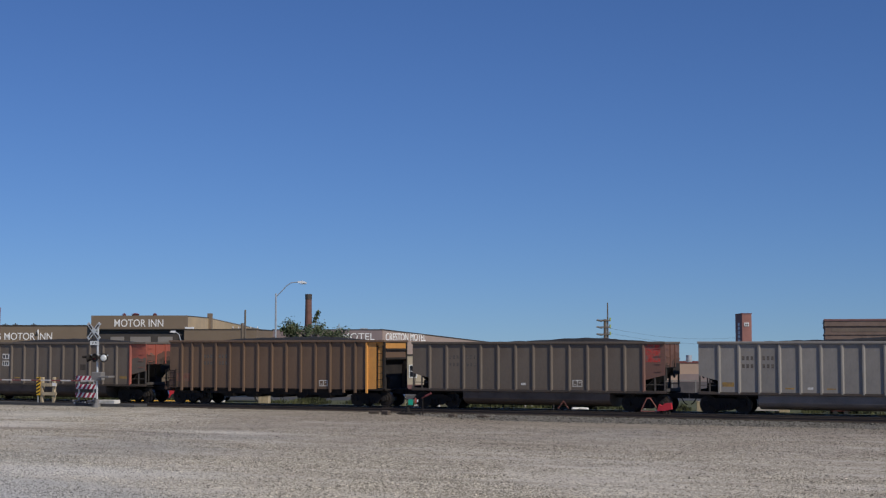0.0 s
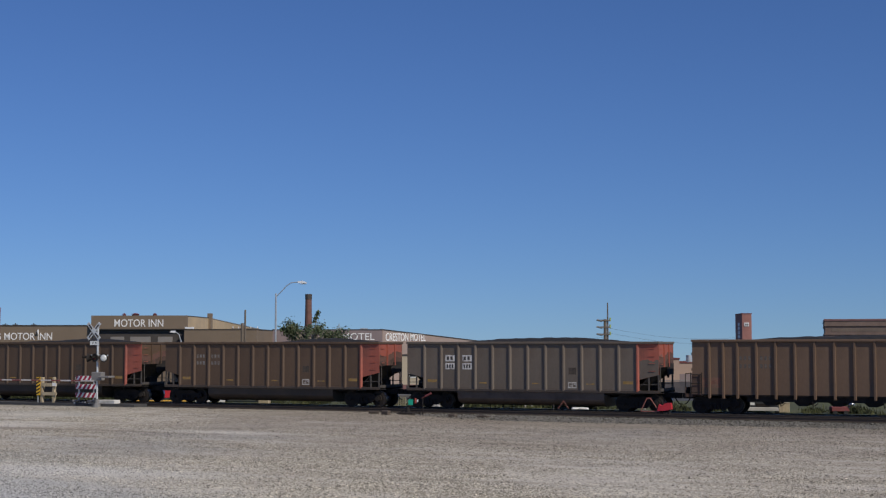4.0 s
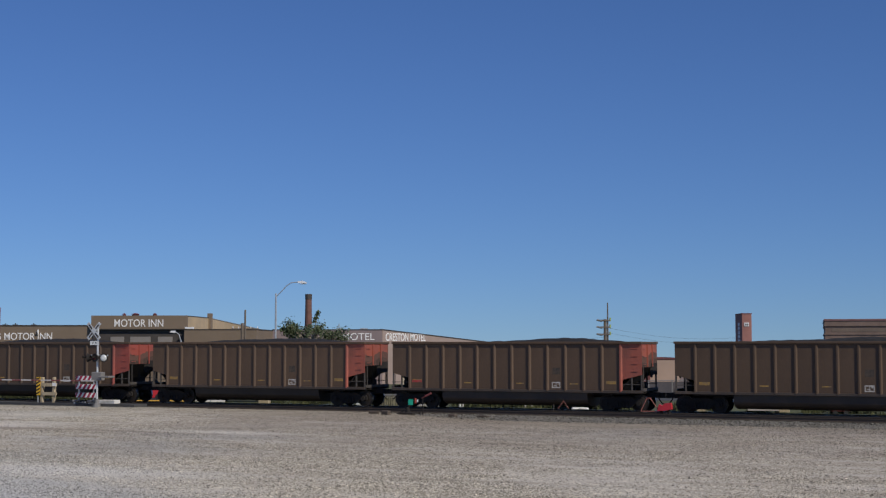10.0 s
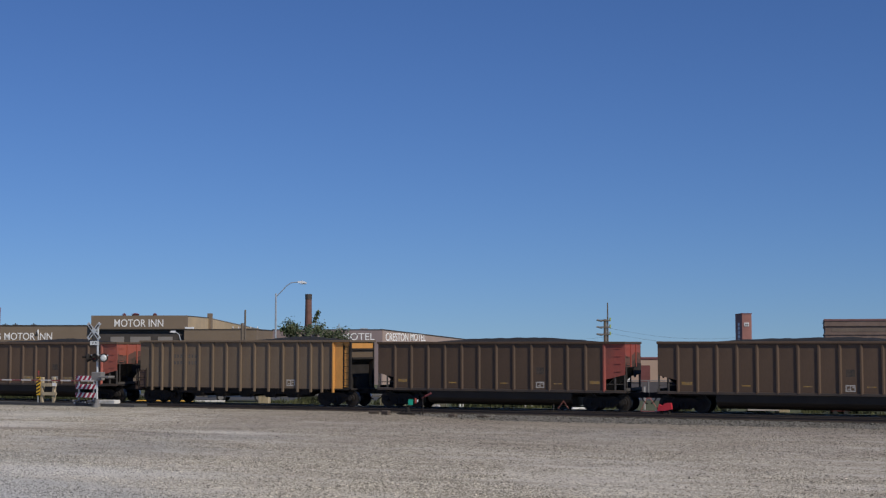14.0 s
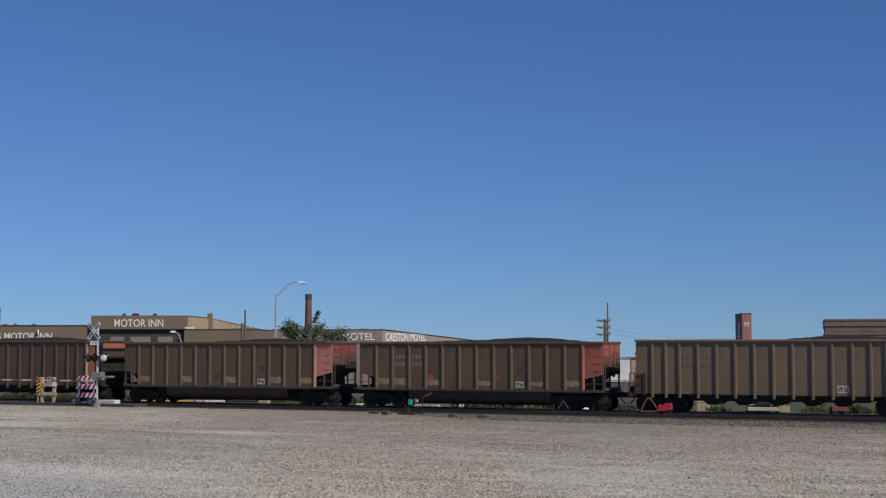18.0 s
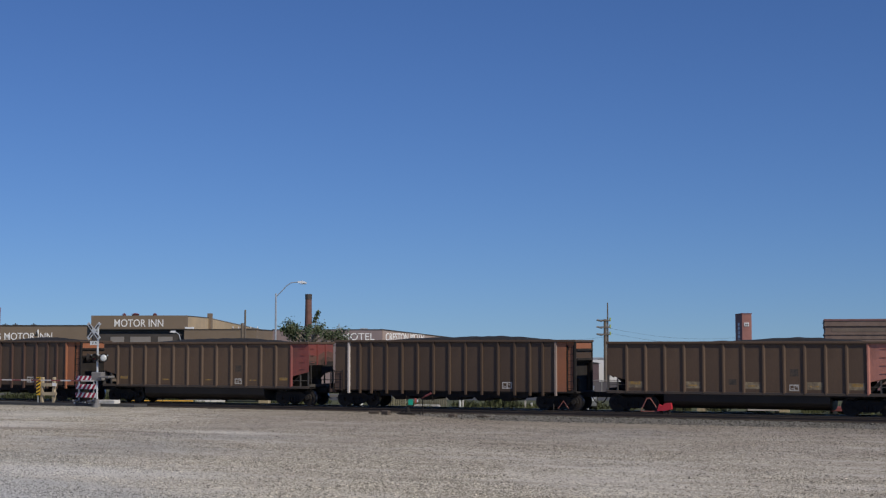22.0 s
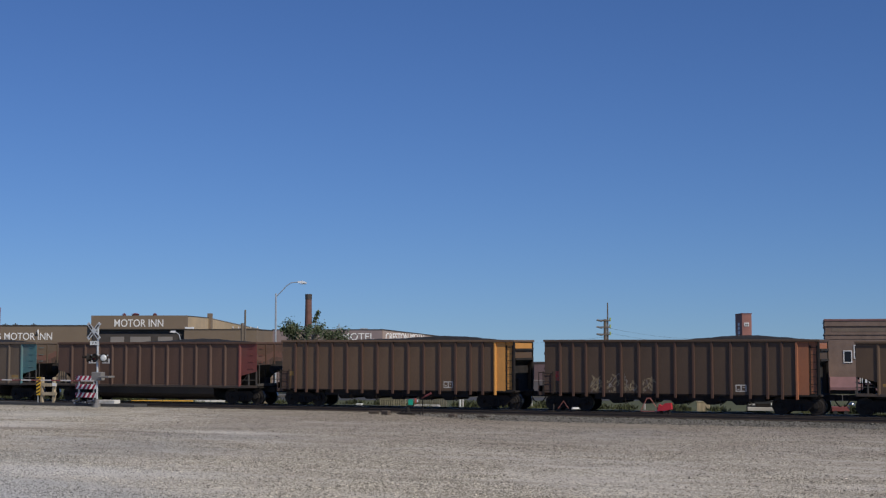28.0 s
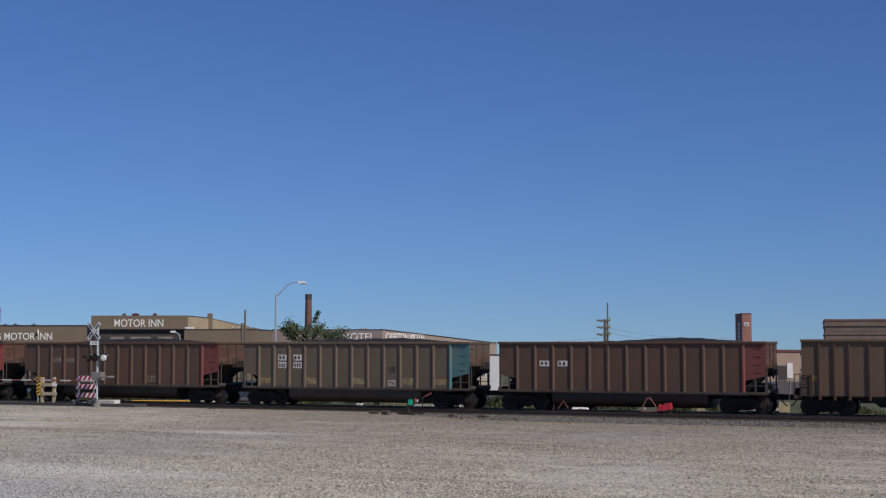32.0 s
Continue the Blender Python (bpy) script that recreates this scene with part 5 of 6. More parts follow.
def tree(m, seed, spread, height, leaves):
    rng = random.Random(seed)
    th = thing("tree", "sparse green street tree with bare limbs and a tall leader", "tree", m)
    bm = B()
    limbs = []
    rod(bm, (0, 0, 0), (0.1, 0, height * 0.55), 0.2, 0.13, 9)
    for i in range(18):
        a = rng.uniform(0, math.tau)
        r = spread * rng.uniform(0.35, 1.0)
        base = Vector((0.08, 0, height * rng.uniform(0.38, 0.58)))
        tip = Vector((r * math.cos(a), r * math.sin(a) * 0.8, height * (0.87 - 0.24 * r / spread * rng.uniform(0.5, 1.1))))
        mid = base.lerp(tip, 0.5) + Vector((0, 0, 0.25))
        rod(bm, base, mid, 0.075, 0.045, 6)
        rod(bm, mid, tip, 0.045, 0.012, 6)
        limbs.append((mid, tip))
    lead = Vector((spread * 0.28, 0, height))
    rod(bm, (0.1, 0, height * 0.5), lead, 0.08, 0.012, 6)
    limbs += [(Vector((0.3, 0, height * 0.75)), lead)] * 1
    more = random.Random(seed + 7)
    for i in range(4):
        tip = Vector((spread * more.uniform(0.85, 1.05), more.uniform(-0.8, 0.8), height * more.uniform(0.64, 0.76)))
        base = Vector((0.1, 0, height * more.uniform(0.45, 0.6)))
        mid = base.lerp(tip, 0.55) + Vector((0, 0, 0.2))
        rod(bm, base, mid, 0.05, 0.03, 6)
        rod(bm, mid, tip, 0.03, 0.01, 6)
        limbs.append((mid, tip))
    for _ in range(26):
        p = Vector((spread * rng.uniform(0.1, 0.9), rng.uniform(-0.5, 0.5), height * rng.uniform(0.55, 0.75)))
        rod(bm, p, p + Vector((rng.uniform(-0.3, 0.5), 0, rng.uniform(0.3, 0.8))), 0.025, 0.008, 5)
    part("trunk", bm, M["bark"], th)
    verts, faces = [], []
    for mid, tip in limbs:
        is_lead = tip is lead
        for c in range(5 if not is_lead else 8):
            centre = mid.lerp(tip, 0.35 + 0.75 * rng.random()) if not is_lead else mid.lerp(tip, 0.15 + 0.85 * rng.random())
            rad = rng.uniform(0.28, 0.6) if not is_lead else 0.17
            if rng.random() < 0.12:
                continue
            for _ in range((leaves if centre.x < 0.1 else leaves // 3) if not is_lead else leaves // 3):
                d = Vector((rng.gauss(0, 1), rng.gauss(0, 1), rng.gauss(0, 0.7))) * rad * 0.55
                p = centre + d
                u = Vector((rng.gauss(0, 1), rng.gauss(0, 1), rng.gauss(0, 1))).normalized()
                v = u.cross(Vector((rng.gauss(0, 1), rng.gauss(0, 1), rng.gauss(0, 1)))).normalized()
                s = rng.uniform(0.05, 0.11)
                k = len(verts)
                verts += [p - u * s, p + v * s * 0.6, p + u * s, p - v * s * 0.6]
                faces.append((k, k + 1, k + 2, k + 3))
    me = bpy.data.meshes.new("crown")
    me.from_pydata([v[:] for v in verts], [], faces)
    me.materials.append(M["leaf"])
    ob = new("crown", me)
    ob.parent = th
    tagged(ob, "small green leaves in ragged clumps", kind="stuff")


def vehicle(name, label, colour, m, kind="sedan"):
    th = thing(name, label, "car", m, group="parked vehicles")
    if kind == "sedan":
        body = [(0, 0.35), (0, 0.72), (0.2, 0.82), (1.05, 0.92), (3.6, 0.92), (4.35, 0.86), (4.45, 0.7), (4.45, 0.35)]
        roof = [(0.95, 0.92), (1.6, 1.38), (2.9, 1.42), (3.7, 0.92)]
    else:
        body = [(0, 0.4), (0, 0.95), (0.2, 1.02), (1.2, 1.06), (4.7, 1.06), (4.8, 0.95), (4.8, 0.4)]
        roof = [(1.1, 1.06), (1.6, 1.72), (4.55, 1.74), (4.75, 1.06)]
    part("body", prism(B(), body, -0.86, 0.86, "y"), colour, th)
    part("roof", prism(B(), [(x, z) for x, z in roof], -0.72, 0.72, "y"), colour, th)
    glass = [(roof[0][0] + 0.22, roof[0][1] + 0.06), (roof[1][0] + 0.06, roof[1][1] - 0.07), (roof[2][0] - 0.06, roof[2][1] - 0.07), (roof[3][0] - 0.22, roof[3][1] + 0.06)]
    for i in (0, 2):
        p, q = Vector((roof[i][0], 0, roof[i][1])), Vector((roof[i + 1][0], 0, roof[i + 1][1]))
        out = Vector((-(q.z - p.z), 0, q.x - p.x)).normalized() * 0.006
        e0, e1 = p.lerp(q, 0.1) + out, p.lerp(q, 0.9) + out
        bm = B()
        lo = [bm.verts.new((c.x, y, c.z)) for c, y in ((e0, -0.66), (e0, 0.66), (e1, 0.62), (e1, -0.62))]
        bm.faces.new(lo)
        bmesh.ops.solidify(bm, geom=bm.faces[:], thickness=0.01)
        part("windscreen" if i == 0 else "rear_window", bm, M["glass"], th)
    L = body[-1][0]
    part("grille", box(B(), -0.02, 0.0, -0.38, 0.38, 0.52, 0.70), M["black"], th)
    part("bumper", box(B(), -0.09, 0.0, -0.84, 0.84, 0.30, 0.50, 0.02), M["dusty_white"] if kind == "suv" else colour, th)
    part("bumper", box(B(), L, L + 0.09, -0.84, 0.84, 0.38, 0.52, 0.02), M["dusty_grey"], th)
    for s in (-1, 1):
        part("mirror", box(B(), roof[0][0] + 0.2, roof[0][0] + 0.34, s * 0.9 - 0.07, s * 0.9 + 0.07, roof[0][1] + 0.02, roof[0][1] + 0.16, 0.02), M["black"], th)
    for s in (-1, 1):
        part("side_window", prism(B(), glass, s * 0.722, s * 0.735, "y"), M["glass"], th)
    for x in (0.85, L - 0.95):
        for s in (-1, 1):
            w = part("wheel", rod(B(), (x, s * 0.68, 0.32), (x, s * 0.88, 0.32), 0.32, sides=18), M["tyre"], th)
            part("hub", rod(B(), (x, s * 0.881, 0.32), (x, s * 0.895, 0.32), 0.19, sides=14), M["dusty_grey"], w)
    for x, mat in ((-0.015, "white_paint"), (L + 0.002, "red_paint")):
        for y in (-0.6, 0.6):
            part("light", box(B(), x, x + 0.014, y - 0.16, y + 0.16, 0.62, 0.76), M[mat], th)


motor_inn()
motel()
low_buildings()
brick_building()
sign_tower()
poles()
tree(town(-15.7, 112, GROUND), 4, 3.1, 6.85, 95)

solid("road", box(B(), -75, 60, 100.5, 106.5, GROUND - 0.2, GROUND + 0.012), M["asphalt"], "grey asphalt street behind the tracks", "road", TOWN, kind="structure")
solid("pavement", box(B(), -75, 60, 106.5, 109.2, GROUND - 0.2, GROUND + 0.15, 0.01), M["old_concrete"], "worn grey concrete pavement along the street", "pavement", TOWN, kind="structure")
vehicle("parked_car", "dark grey parked estate car on the verge", M["car_dark"], pose(-14.87, 5.5, GROUND, 0, 0, 101), "suv")
vehicle("parked_car", "dusty silver parked saloon car behind the track", M["car_silver"], pose(-25.95, 7.4, GROUND, 0, 0, 107))
vehicle("parked_car", "dark blue parked saloon car on the street", M["navy"], pose(-54.2, 10.9, GROUND, 0, 0, 21))


def grass_strip():
    rng = np.random.default_rng(9)
    k = 26000
    x = rng.uniform(-64, 0, k)
    y = rng.uniform(4.2, 8.6, k)
    keep = np.sin(x * 0.35) + np.sin(x * 0.11 + 2) + 0.8 * rng.random(k) > -0.2
    x, y = x[keep], y[keep]
    k = len(x)
    clump = np.clip(np.sin(x * 1.9) + np.sin(x * 0.83 + y) - 0.7, 0, 1) * (x > -46)
    h, a = rng.uniform(0.05, 0.16, k) + clump * rng.uniform(0.0, 0.42, k), rng.uniform(0, math.tau, k)
    w = 0.025
    base = np.stack((x, y, np.full(k, GROUND)), 1)
    side = np.stack((np.cos(a) * w, np.sin(a) * w, np.zeros(k)), 1)
    tip = base + np.stack((rng.normal(0, 0.03, k), rng.normal(0, 0.03, k), h), 1)
    v = np.stack((base - side, base + side, tip), 1).reshape(-1, 3)
    me = bpy.data.meshes.new("grass")
    me.from_pydata(v.tolist(), [], np.arange(3 * k).reshape(-1, 3).tolist())
    me.materials.append(M["weeds"])
    tagged(new("grass", me), "short dry green grass behind the tracks", "grass", kind="stuff")
    solid("verge", box(B(), -110, 40, 3.6, 8.8, GROUND - 0.2, GROUND + 0.02), M["grass"], "patchy green verge behind the tracks", "verge", kind="structure")


def weed_row():
    """Tall weeds in a broken row where the verge meets the street."""
    rng = np.random.default_rng(23)
    k = 30000
    x = rng.uniform(-82, 4, k)
    y = 9.2 + 0.5 * np.sin(x * 0.4) + rng.normal(0, 0.35, k)
    y = y + 1.2 * (x > -50)
    lush = -2.5 * ((x > -20) & (x < -12)) - 3.0 * ((x > -56) & (x < -47)) - 1.5 * ((x > -38) & (x < -33)) + np.sin(x * 0.9) + np.sin(x * 0.37 + 1) + np.sin(x * 2.3) + rng.normal(0, 0.5, k)
    x, y, lush = x[lush > -0.7], y[lush > -0.7], lush[lush > -0.7]
    k = len(x)
    h = np.clip(0.22 + 0.16 * lush + rng.normal(0, 0.08, k), 0.1, 0.75)
    a = rng.uniform(0, math.tau, k)
    low = np.stack((x, y, GROUND + h * rng.uniform(0, 0.8, k)), 1)
    side = np.stack((np.cos(a), np.sin(a), np.zeros(k)), 1) * 0.045
    tip = low + np.stack((rng.normal(0, 0.07, k), rng.normal(0, 0.07, k), 0.12 + 0.25 * h), 1)
    v = np.stack((low - side, low + side, tip), 1).reshape(-1, 3)
    me = bpy.data.meshes.new("weeds")
    me.from_pydata(v.tolist(), [], np.arange(3 * k).reshape(-1, 3).tolist())
    me.materials.append(M["weeds_dark"])
    tagged(new("weeds", me), "tall dark green weeds along the street edge", "weeds", kind="stuff")


grass_strip()
weed_row()


# ---------------------------------------------------------------- trackside things
def crossing_signal():
    th = thing("crossing_signal", "silver railway crossing signal with crossbuck and lamps", "crossing signal", pose(-52.7, -3.9, -0.2))
    S = M["silver"]
    part("base", rod(rod(B(), (0, 0, -0.15), (0, 0, 0.25), 0.26, 0.2, 8), (0, 0, 0.2), (0, 0, 0.5), 0.12), M["dusty_grey"], th)
    part("mast", rod(B(), (0, 0, 0.2), (0, 0, 4.9), 0.065, sides=10), S, th)
    face = pose(-0.22, -0.1, 4.56, 0, 0, 1)
    for s in (-1, 1):
        bm = box(B(), -0.64, 0.64, -0.012, 0.012, -0.11, 0.11)
        blade = part("crossbuck_blade", bm, S, th, "weathered white crossbuck board", face @ pose(0, -0.013 * (s + 1), 0, 0, s * 48, 0))
        for x in (-0.52, 0.17):
            part("legend", box(B(), x, x + 0.35, -0.018, -0.012, -0.05, 0.05), M["dark_mark"], blade)
    sign = part("track_sign", box(B(), -0.45, 0.1, -0.1, -0.08, 3.72, 3.96), S, th, "small pale plate with dark bars", pose(0, 0, 0, 0, 0, 20))
    for x in (-0.3, -0.12):
        part("legend", box(B(), x, x + 0.06, -0.106, -0.1, 3.79, 3.9), M["dark_mark"], sign)
    part("lamp_bar", rod(B(), (-0.7, 0, 3.1), (0.75, 0, 3.1), 0.035), S, th)
    for x, mat, turn in ((-0.62, "black", -70), (-0.12, "black", -15), (0.52, "black", 24)):
        m = pose(x, -0.1, 2.95, 0, 0, turn)
        lamp = part("lamp_head", rod(B(), (0, -0.03, 0), (0, 0.18, 0), 0.27 if mat == "black" else 0.12, 0.16 if mat == "black" else 0.27, 18), M[mat], th, "round lamp head", m)
        bm = B()
        for i in range(9):
            a0, a1 = math.pi * i / 9 - 0.15, math.pi * (i + 1) / 9 - 0.15
            p = [(0.13 * math.cos(a), y, 0.13 * math.sin(a)) for a, y in ((a0, -0.03), (a1, -0.03), (a1, -0.32), (a0, -0.32))]
            bm.faces.new([bm.verts.new(q) for q in p])
        bmesh.ops.solidify(bm, geom=bm.faces[:], thickness=0.008)
        if x < 0.5:
            part("visor", bm, M[mat], lamp)
            part("lens", rod(B(), (0, -0.045, 0), (0, -0.03, 0), 0.11, sides=16), M["lamp_red"], lamp)
        else:
            bm.free()
            bm = rod(B(), (0, -0.06, 0), (0, -0.03, 0), 0.15, 0.19, 20)
            part("reflector", rod(bm, (0, -0.085, 0), (0, -0.06, 0), 0.08, 0.15, 20), M["silver"], lamp, "bright silver lamp dish")
    box_ = part("gate_mechanism", box(B(), -0.3, 0.42, -0.2, 0.2, 1.6, 2.1, 0.03), M["dusty_grey"], th, "grey gate mechanism box")
    part("counterweight", box(rod(rod(B(), (0.3, -0.25, 1.82), (1.0, -0.25, 1.82), 0.05), (0.3, 0.25, 1.82), (1.0, 0.25, 1.82), 0.05), 0.75, 1.05, -0.3, 0.3, 1.76, 1.88, 0.02), M["dusty_grey"], box_)
    arm = part("gate_arm", box(B(), -9.6, -0.1, -0.03, 0.03, 1.44, 1.52), M["dusty_white"], th, "lowered striped gate arm", pose(0, -0.25, 0.1, 0, 0, 0))
    for i in range(6):
        part("arm_stripe", box(B(), -9.2 + 1.5 * i, -8.5 + 1.5 * i, -0.036, -0.03, 1.442, 1.518), M["dusty_red_dim"], arm)


def barricade():
    th = thing("barricade", "road barricade with red and white striped boards", "barricade", pose(-54.26, -2.95, -0.03))
    for x in (-0.55, 0.55):
        part("upright", box(B(), x - 0.04, x + 0.04, 0.03, 0.09, 0.0, 1.64), M["galvanised"], th)
        part("foot", box(B(), x - 0.05, x + 0.05, -0.38, 0.65, 0.0, 0.08), M["galvanised"], th)
        part("sandbag", box(B(), x - 0.22, x + 0.22, -0.36, -0.06, 0.08, 0.22, 0.05), M["dusty_grey"], th)
    for z in (0.36, 0.87, 1.38):
        bd = part("board", box(B(), -0.76, 0.76, -0.015, 0.03, z, z + 0.29), M["white_paint"], th)
        for i in range(5):
            x0 = -0.76 + 0.335 * i
            pts = [(x0 - 0.16, z + 0.002), (x0 + 0.02, z + 0.002), (x0 + 0.20, z + 0.288), (x0 + 0.02, z + 0.288)]
            pts = [(min(0.758, max(-0.758, x)), zz) for x, zz in pts]
            part("stripe", prism(B(), pts, -0.021, -0.014, "y"), M["barricade_red"], bd)


def timber_fence():
    th = thing("timber_fence", "short timber post and rail fence by the crossing", "fence", pose(-57.6, -2.85, -0.03))
    for x in (-0.03, 0.86):
        part("post", box(B(), x - 0.09, x + 0.09, -0.09, 0.09, 0, 1.56, 0.02), M["timber"], th)
    for z in (0.45, 1.0):
        part("rail", box(B(), 0.06, 1.15, -0.135, -0.09, z, z + 0.2), M["timber"], th)
    part("reflector", box(B(), 0.82, 1.14, -0.15, -0.137, 1.02, 1.22), M["white_paint"], th, "white plate")
    hz = part("hazard_panel", box(B(), -0.4, -0.13, -0.13, -0.09, 0.45, 1.56), M["yellow_paint"], th, "yellow and black striped marker")
    for i in range(5):
        z0 = 0.47 + 0.22 * i
        pts = [(-0.4, z0), (-0.13, z0 + 0.13), (-0.13, min(1.56, z0 + 0.24)), (-0.4, z0 + 0.11)]
        part("stripe", prism(B(), pts, -0.136, -0.129, "y"), M["black"], hz)
    part("marker_leg", box(B(), -0.35, -0.28, -0.09, -0.04, 0, 0.6), M["galvanised"], th)


def switch_stand():
    th = thing("switch_stand", "low switch stand with a green target", "switch stand", pose(-32.45, -3.3, -0.36))
    part("base", box(B(), -0.45, 0.45, -0.3, 0.3, 0.0, 0.22, 0.03), M["black"], th)
    part("housing", rod(B(), (0, 0, 0.1), (0, 0, 0.5), 0.16, 0.09, 10), M["black"], th)
    part("mast", rod(B(), (0.08, 0, 0.4), (0.08, 0, 0.94), 0.03), M["black"], th)
    part("lever", rod(B(), (-0.1, -0.1, 0.35), (-0.55, -0.15, 0.12), 0.03), M["black"], th)
    part("green_target", box(B(), 0.06, 0.34, -0.05, -0.03, 0.62, 0.92), M["green_paint"], th, "bright green square target")
    part("red_target", box(B(), 0.46, 0.50, -0.06, 0.06, 0.72, 1.0), M["red_dusty"], th, "red target seen edge on")
    part("lock", box(B(), 0.58, 0.64, -0.06, -0.02, 0.78, 0.92), M["white_paint"], th)
    part("weight_arm", rod(rod(B(), (0.9, -0.1, 1.0), (1.25, -0.1, 1.17), 0.03), (1.1, -0.1, 1.1), (1.45, -0.1, 1.27), 0.055), M["dusty_red_dim"], th, "dusty red operating arm")
    part("arm_post", rod(B(), (0.95, -0.1, 0.0), (0.95, -0.1, 1.08), 0.03), M["black"], th)
    sr = thing("switch_rod", "dark steel switch rod lying across the ties", "switch rod", pose(-31.9, -2.9, -0.2))
    part("rod", rod(B(), (0, 0, 0), (0.1, 3.3, 0.02), 0.025), M["black"], sr)
    part("clevis", box(B(), -0.06, 0.06, -0.1, 0.1, -0.04, 0.05), M["black"], sr)
    for i, (x, y, w, h) in enumerate(((-34.2, -3.9, 0.55, 0.30), (-33.35, -4.15, 0.5, 0.34), (-35.4, -3.6, 0.4, 0.18), (-29.6, -3.7, 0.45, 0.2), (-27.9, -3.6, 0.7, 0.16), (-45.9, -3.2, 1.0, 0.16), (-45.0, -3.3, 0.5, 0.2))):
        r = random.Random(i)
        bm = box(B(), -w / 2, w / 2, -0.14, 0.14, 0, h, 0.04)
        solid("tie_block", bm, M["tie"], "old dark timber block lying by the rail", "timber", pose(x, y, GROUND + 0.05, 0, 0, r.uniform(-20, 20)))


def red_frames():
    th = thing("derail_stand", "red triangular tube frame beside the rail", "derail stand", pose(-19.25, -2.1, -0.35))
    for p, q in (((-0.46, 0, 0.45), (-0.12, 0, 1.12)), ((-0.12, 0, 1.12), (0.06, 0, 1.12)), ((0.06, 0, 1.12), (0.5, 0, 0.48)), ((0.5, 0, 0.45), (-0.46, 0, 0.45))):
        part("tube", rod(B(), p, q, 0.022), M["dull_red_tube"], th)
    for x in (-0.4, 0.45):
        part("leg", rod(B(), (x, 0.1, 0), (x, 0, 0.46), 0.025), M["black"], th)
    blk = thing("derail_block", "bright red derail block on the rail", "derail", pose(-18.72, -2.05, -0.35))
    part("body", prism(B(), [(-0.1, 0.48), (0.0, 0.82), (0.16, 0.74), (0.3, 0.88), (0.62, 0.9), (0.66, 0.58), (0.3, 0.5)], -0.15, 0.15, "y"), M["trailer_red"], blk)
    part("foot", box(B(), 0.02, 0.14, -0.1, 0.1, 0.0, 0.56), M["black"], blk)
    part("foot", box(B(), 0.44, 0.54, -0.1, 0.1, 0.0, 0.56), M["black"], blk)
    t2 = thing("warning_triangle", "small dull red triangular wire frame beside the rail", "frame", pose(-23.94, -2.0, -0.35))
    for p, q in (((-0.3, 0, 0.5), (0.0, 0, 0.91)), ((0.0, 0, 0.91), (0.3, 0, 0.5))):
        part("tube", rod(B(), p, q, 0.014), M["dull_red_tube"], t2)
    for x in (-0.3, 0.3):
        part("leg", rod(B(), (x, 0, 0), (x, 0, 0.51), 0.012), M["black"], t2)
    part("post", rod(B(), (-0.55, 0, 0), (-0.55, 0, 0.72), 0.014), M["pole_wood"], t2)


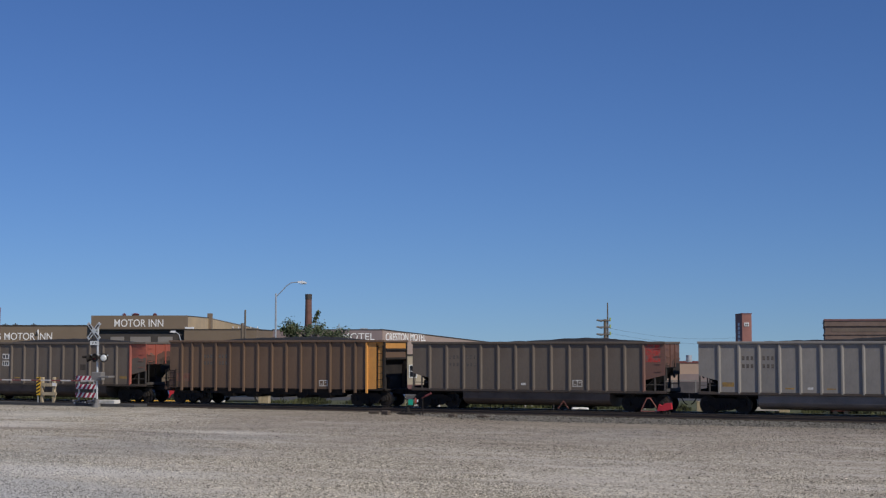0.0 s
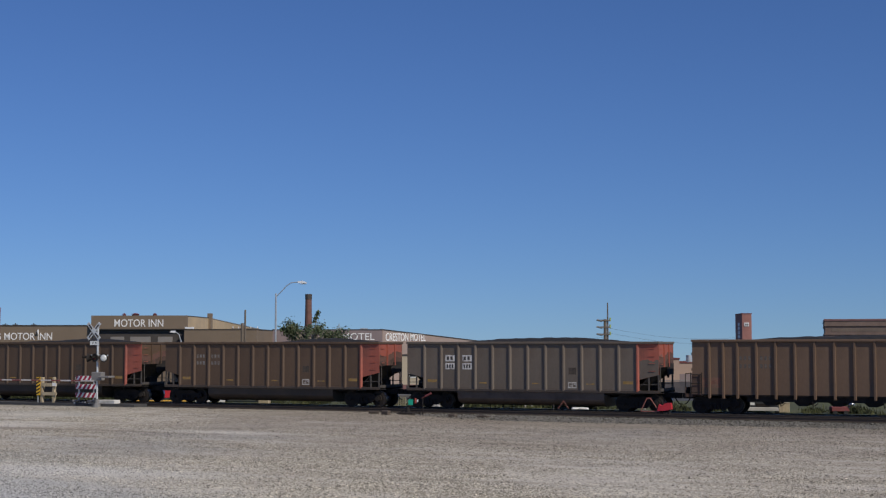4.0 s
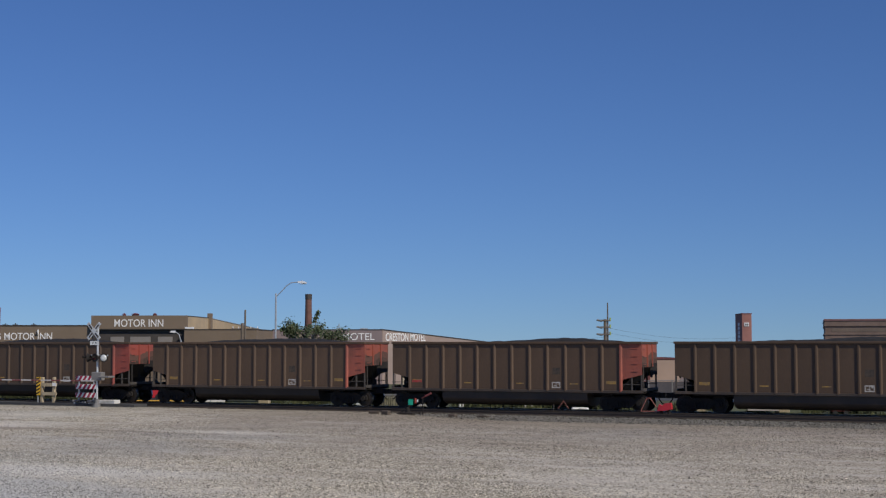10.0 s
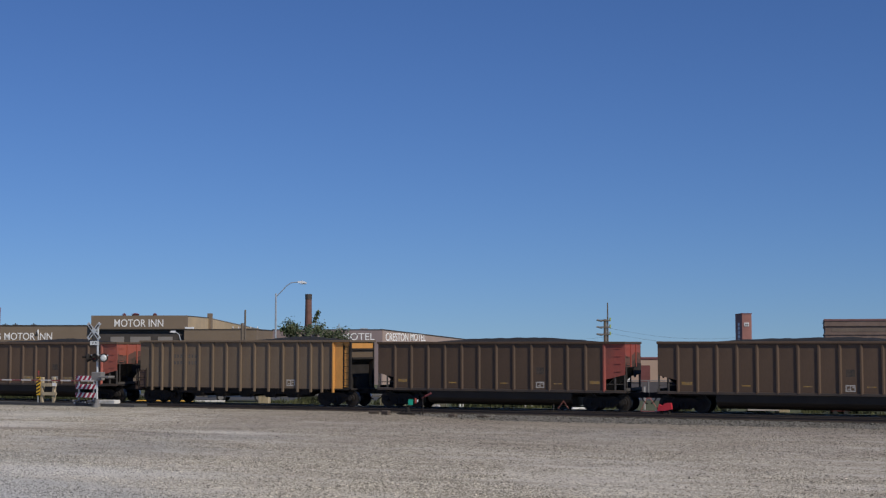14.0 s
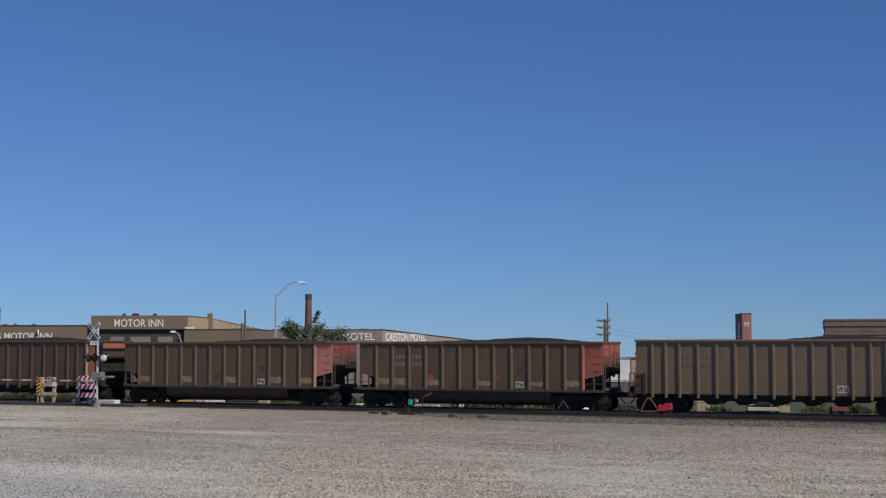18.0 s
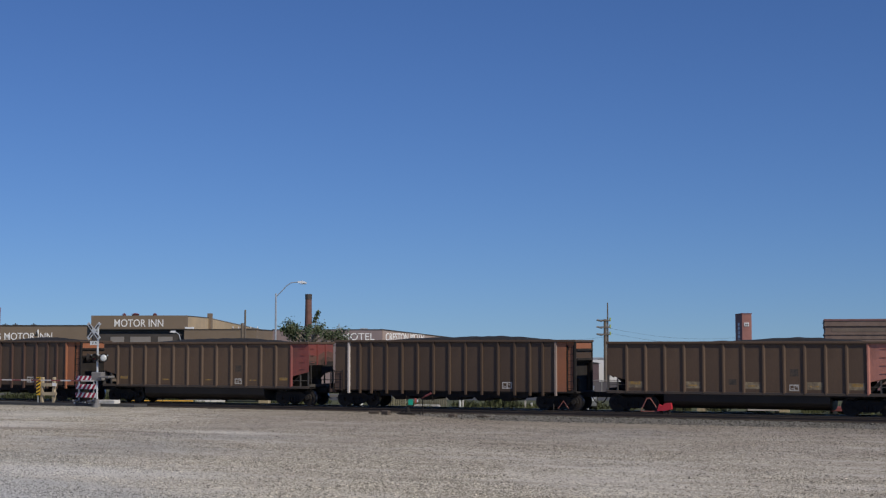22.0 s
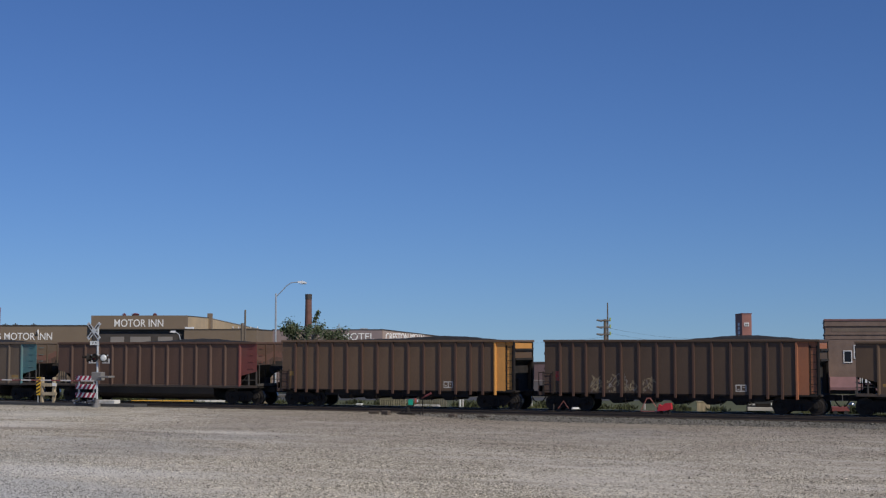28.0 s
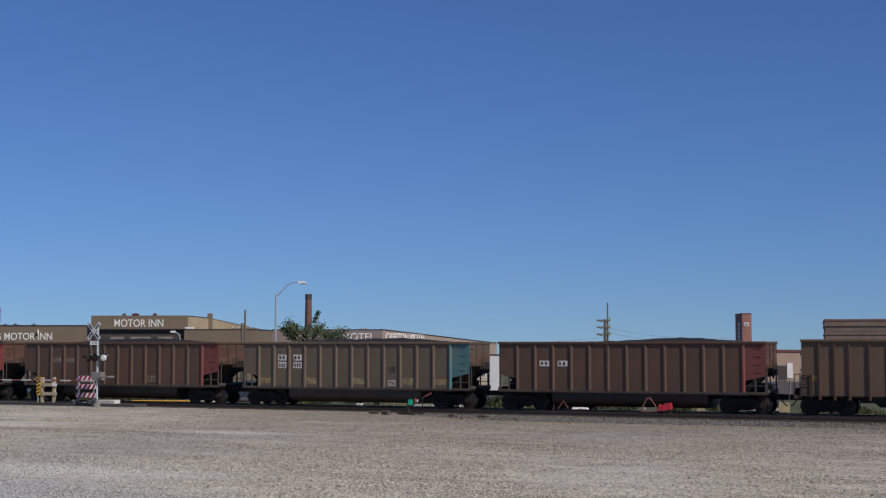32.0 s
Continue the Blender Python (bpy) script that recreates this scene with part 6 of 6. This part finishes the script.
def loose_things():
    solid("concrete_slab", box(B(), -0.62, 0.58, -0.3, 0.3, -0.3, 0.08, 0.02), M["pale_concrete"], "pale concrete slab by the signal mast", "slab", pose(-52.9, -2.4, 0.1))
    th = thing("sack_pile", "pile of white sacks behind the track", "sacks", pose(-25.0, 4.0, GROUND, 0, 0, 17))
    for i, (x, z, r) in enumerate(((-0.36, 0.0, 3), (0.36, 0.0, -6), (-0.2, 0.17, 8), (0.25, 0.18, -12), (0.02, 0.0, 4))):
        part("sack", box(B(), -0.26, 0.26, -0.2, 0.2, 0.0, 0.2, 0.06), M["white_paint"], th, m=pose(x, 0.07 * (i % 3), z, 0, 4 * (i % 2), r))
    for x, n, h, mat, label in ((-40.35, 12, 0.60, "cream_slat", "low cream slatted fence behind the verge"), (-37.65, 13, 0.68, "old_slat", "weathered pale picket fence behind the verge")):
        fence = thing("slat_fence", label, "fence", pose(x, 9.4, GROUND), group="slat fences")
        for i in range(n):
            part("slat", box(B(), 0.16 * i, 0.16 * i + 0.1, -0.02, 0.02, 0.02, h, 0.008), M[mat], fence)
        for z in (0.2, h - 0.22):
            part("rail", box(B(), -0.05, 0.16 * n, 0.022, 0.06, z, z + 0.08), M[mat], fence)
    boards = thing("board_stack", "stack of pale boards lying on the verge", "boards", pose(-36.9, 7.2, GROUND, 0, 0, 8))
    for i in range(3):
        part("board", box(B(), 0.05 * i, 1.7 - 0.04 * i, -0.3, 0.3, 0.075 * i, 0.075 * i + 0.07, 0.008), M["dusty_white"], boards)
    y = thing("kerb_beam", "long yellow painted kerb beam across the road edge", "kerb beam", pose(-58.4, 7.4, GROUND, 0, 0, 23))
    for i in range(2):
        part("beam", box(B(), 2.15 * i, 2.15 * i + 2.1, -0.12, 0.12, 0, 0.15, 0.03), M["yellow_dull"], y)
    part("pale_end", box(B(), -1.3, -0.05, -0.12, 0.12, 0, 0.12, 0.03), M["concrete"], y)
    for i in range(2):
        part("white_kerb", box(B(), 4.4 + 1.05 * i, 5.4 + 1.05 * i, -0.12, 0.12, 0, 0.14, 0.03), M["pale_concrete"], y, "white painted kerb block")
    for x, yy, w, mat, label in ((-19.2, 9.8, 0.75, "timber", "tan cardboard-coloured crate behind the track"), (-14.65, 10.6, 0.7, "timber", "tan wooden crate behind the track"), (-40.2, 6.2, 0.3, "white_paint", "small white box on the verge"), (-48.3, 8.2, 0.7, "timber", "tan wooden crate on the verge")):
        c = thing("crate", label, "crate", pose(x, yy, GROUND, 0, 0, 12))
        part("body", box(B(), -w / 2, w / 2, -0.25, 0.25, 0.0, min(0.7, w * 0.75), 0.02), M[mat], c)
        part("lid", box(B(), -w / 2 - 0.02, w / 2 + 0.02, -0.27, 0.27, min(0.7, w * 0.75), min(0.7, w * 0.75) + 0.05), M[mat], c)
    tr = thing("red_trailer", "low red box trailer parked on the street", "trailer", pose(-59.9, 11.9, GROUND, 0, 0, 21))
    part("box", box(B(), 0, 2.5, 0, 1.2, 0.12, 0.95, 0.03), M["trailer_red"], tr)
    for x in (0.5, 1.6):
        part("wheel", rod(B(), (x, -0.06, 0.22), (x, 0.1, 0.22), 0.22, sides=14), M["tyre"], tr)
        part("wheel", rod(B(), (x, 1.1, 0.22), (x, 1.26, 0.22), 0.22, sides=14), M["tyre"], tr)
    for x, yy, h, mat in ((-31.4, 7.6, 0.62, "dusty_white"), (-27.5, 8.3, 0.5, "dusty_white"), (-27.15, 8.5, 0.36, "white_paint"), (-20.5, 10.4, 1.4, "dusty_white"), (-31.5, 7.4, 0.95, "white_paint")):
        post = thing("marker_post", "short pale marker post in the weeds behind the track", "post", pose(x - 2.6, yy + 0.6, GROUND), group="marker posts")
        part("shaft", box(B(), -0.05, 0.05, -0.05, 0.05, 0, h, 0.01), M[mat], post)
        part("cap", box(B(), -0.06, 0.06, -0.06, 0.06, h, h + 0.03, 0.008), M["dusty_grey"], post)
    cart = thing("red_cart", "small red handcart with a polished ball added for a glint", "cart", pose(-11.15, 8.3, GROUND, 0, 0, 21))
    part("tray", box(B(), -0.5, 0.5, -0.3, 0.3, 0.22, 0.5, 0.04), M["dusty_red_dim"], cart)
    for x in (-0.3, 0.3):
        part("wheel", rod(B(), (x, -0.34, 0.14), (x, -0.28, 0.14), 0.14, sides=14), M["tyre"], cart)
        part("wheel", rod(B(), (x, 0.28, 0.14), (x, 0.34, 0.14), 0.14, sides=14), M["tyre"], cart)
    # polished ball on an arm, added only to throw a sun glint
    bm = B()
    bmesh.ops.create_uvsphere(bm, u_segments=20, v_segments=12, radius=0.16, matrix=pose(0.62, -0.3, 0.6))
    part("ball_arm", rod(B(), (0.45, -0.3, 0.42), (0.62, -0.3, 0.56), 0.02), M["galvanised"], cart)
    part("lamp", bm, M["tread"], cart, "polished metal ball added to catch the sun", smooth=True)


crossing_signal()
barricade()
timber_fence()
switch_stand()
red_frames()
loose_things()

# ---------------------------------------------------------------- what moves
def along(t):
    """How far the train has come, in metres; it slows a little and surges on its slack couplings."""
    surge = np.interp(t, (0, 5.5, 8, 10, 15, 20, 25.5, 27.75, 29.5, 32), (0.10, 0.09, 0.04, 0, -0.05, 0.02, 0.05, -0.17, -0.06, 0.11))
    return -16.90 + 8.025 * t - 0.003166 * t ** 2 - 0.0001732 * t ** 3 + float(surge)


def motions():
    times = [float(t) for t in range(33)]
    for k, car in enumerate(CARS):
        walk(car, [(t, pose(along(t) - k * PITCH, 0, 0)) for t in times])
    # the wheels roll: a turn for every 2.87 m
    ticks = [i / 15 for i in range(481)]
    for w, dx in WHEELS:
        walk(w, [(t, pose(dx, 0, 0.458, 0, math.degrees((along(t) + 16.9) / 0.458))) for t in ticks])


motions()
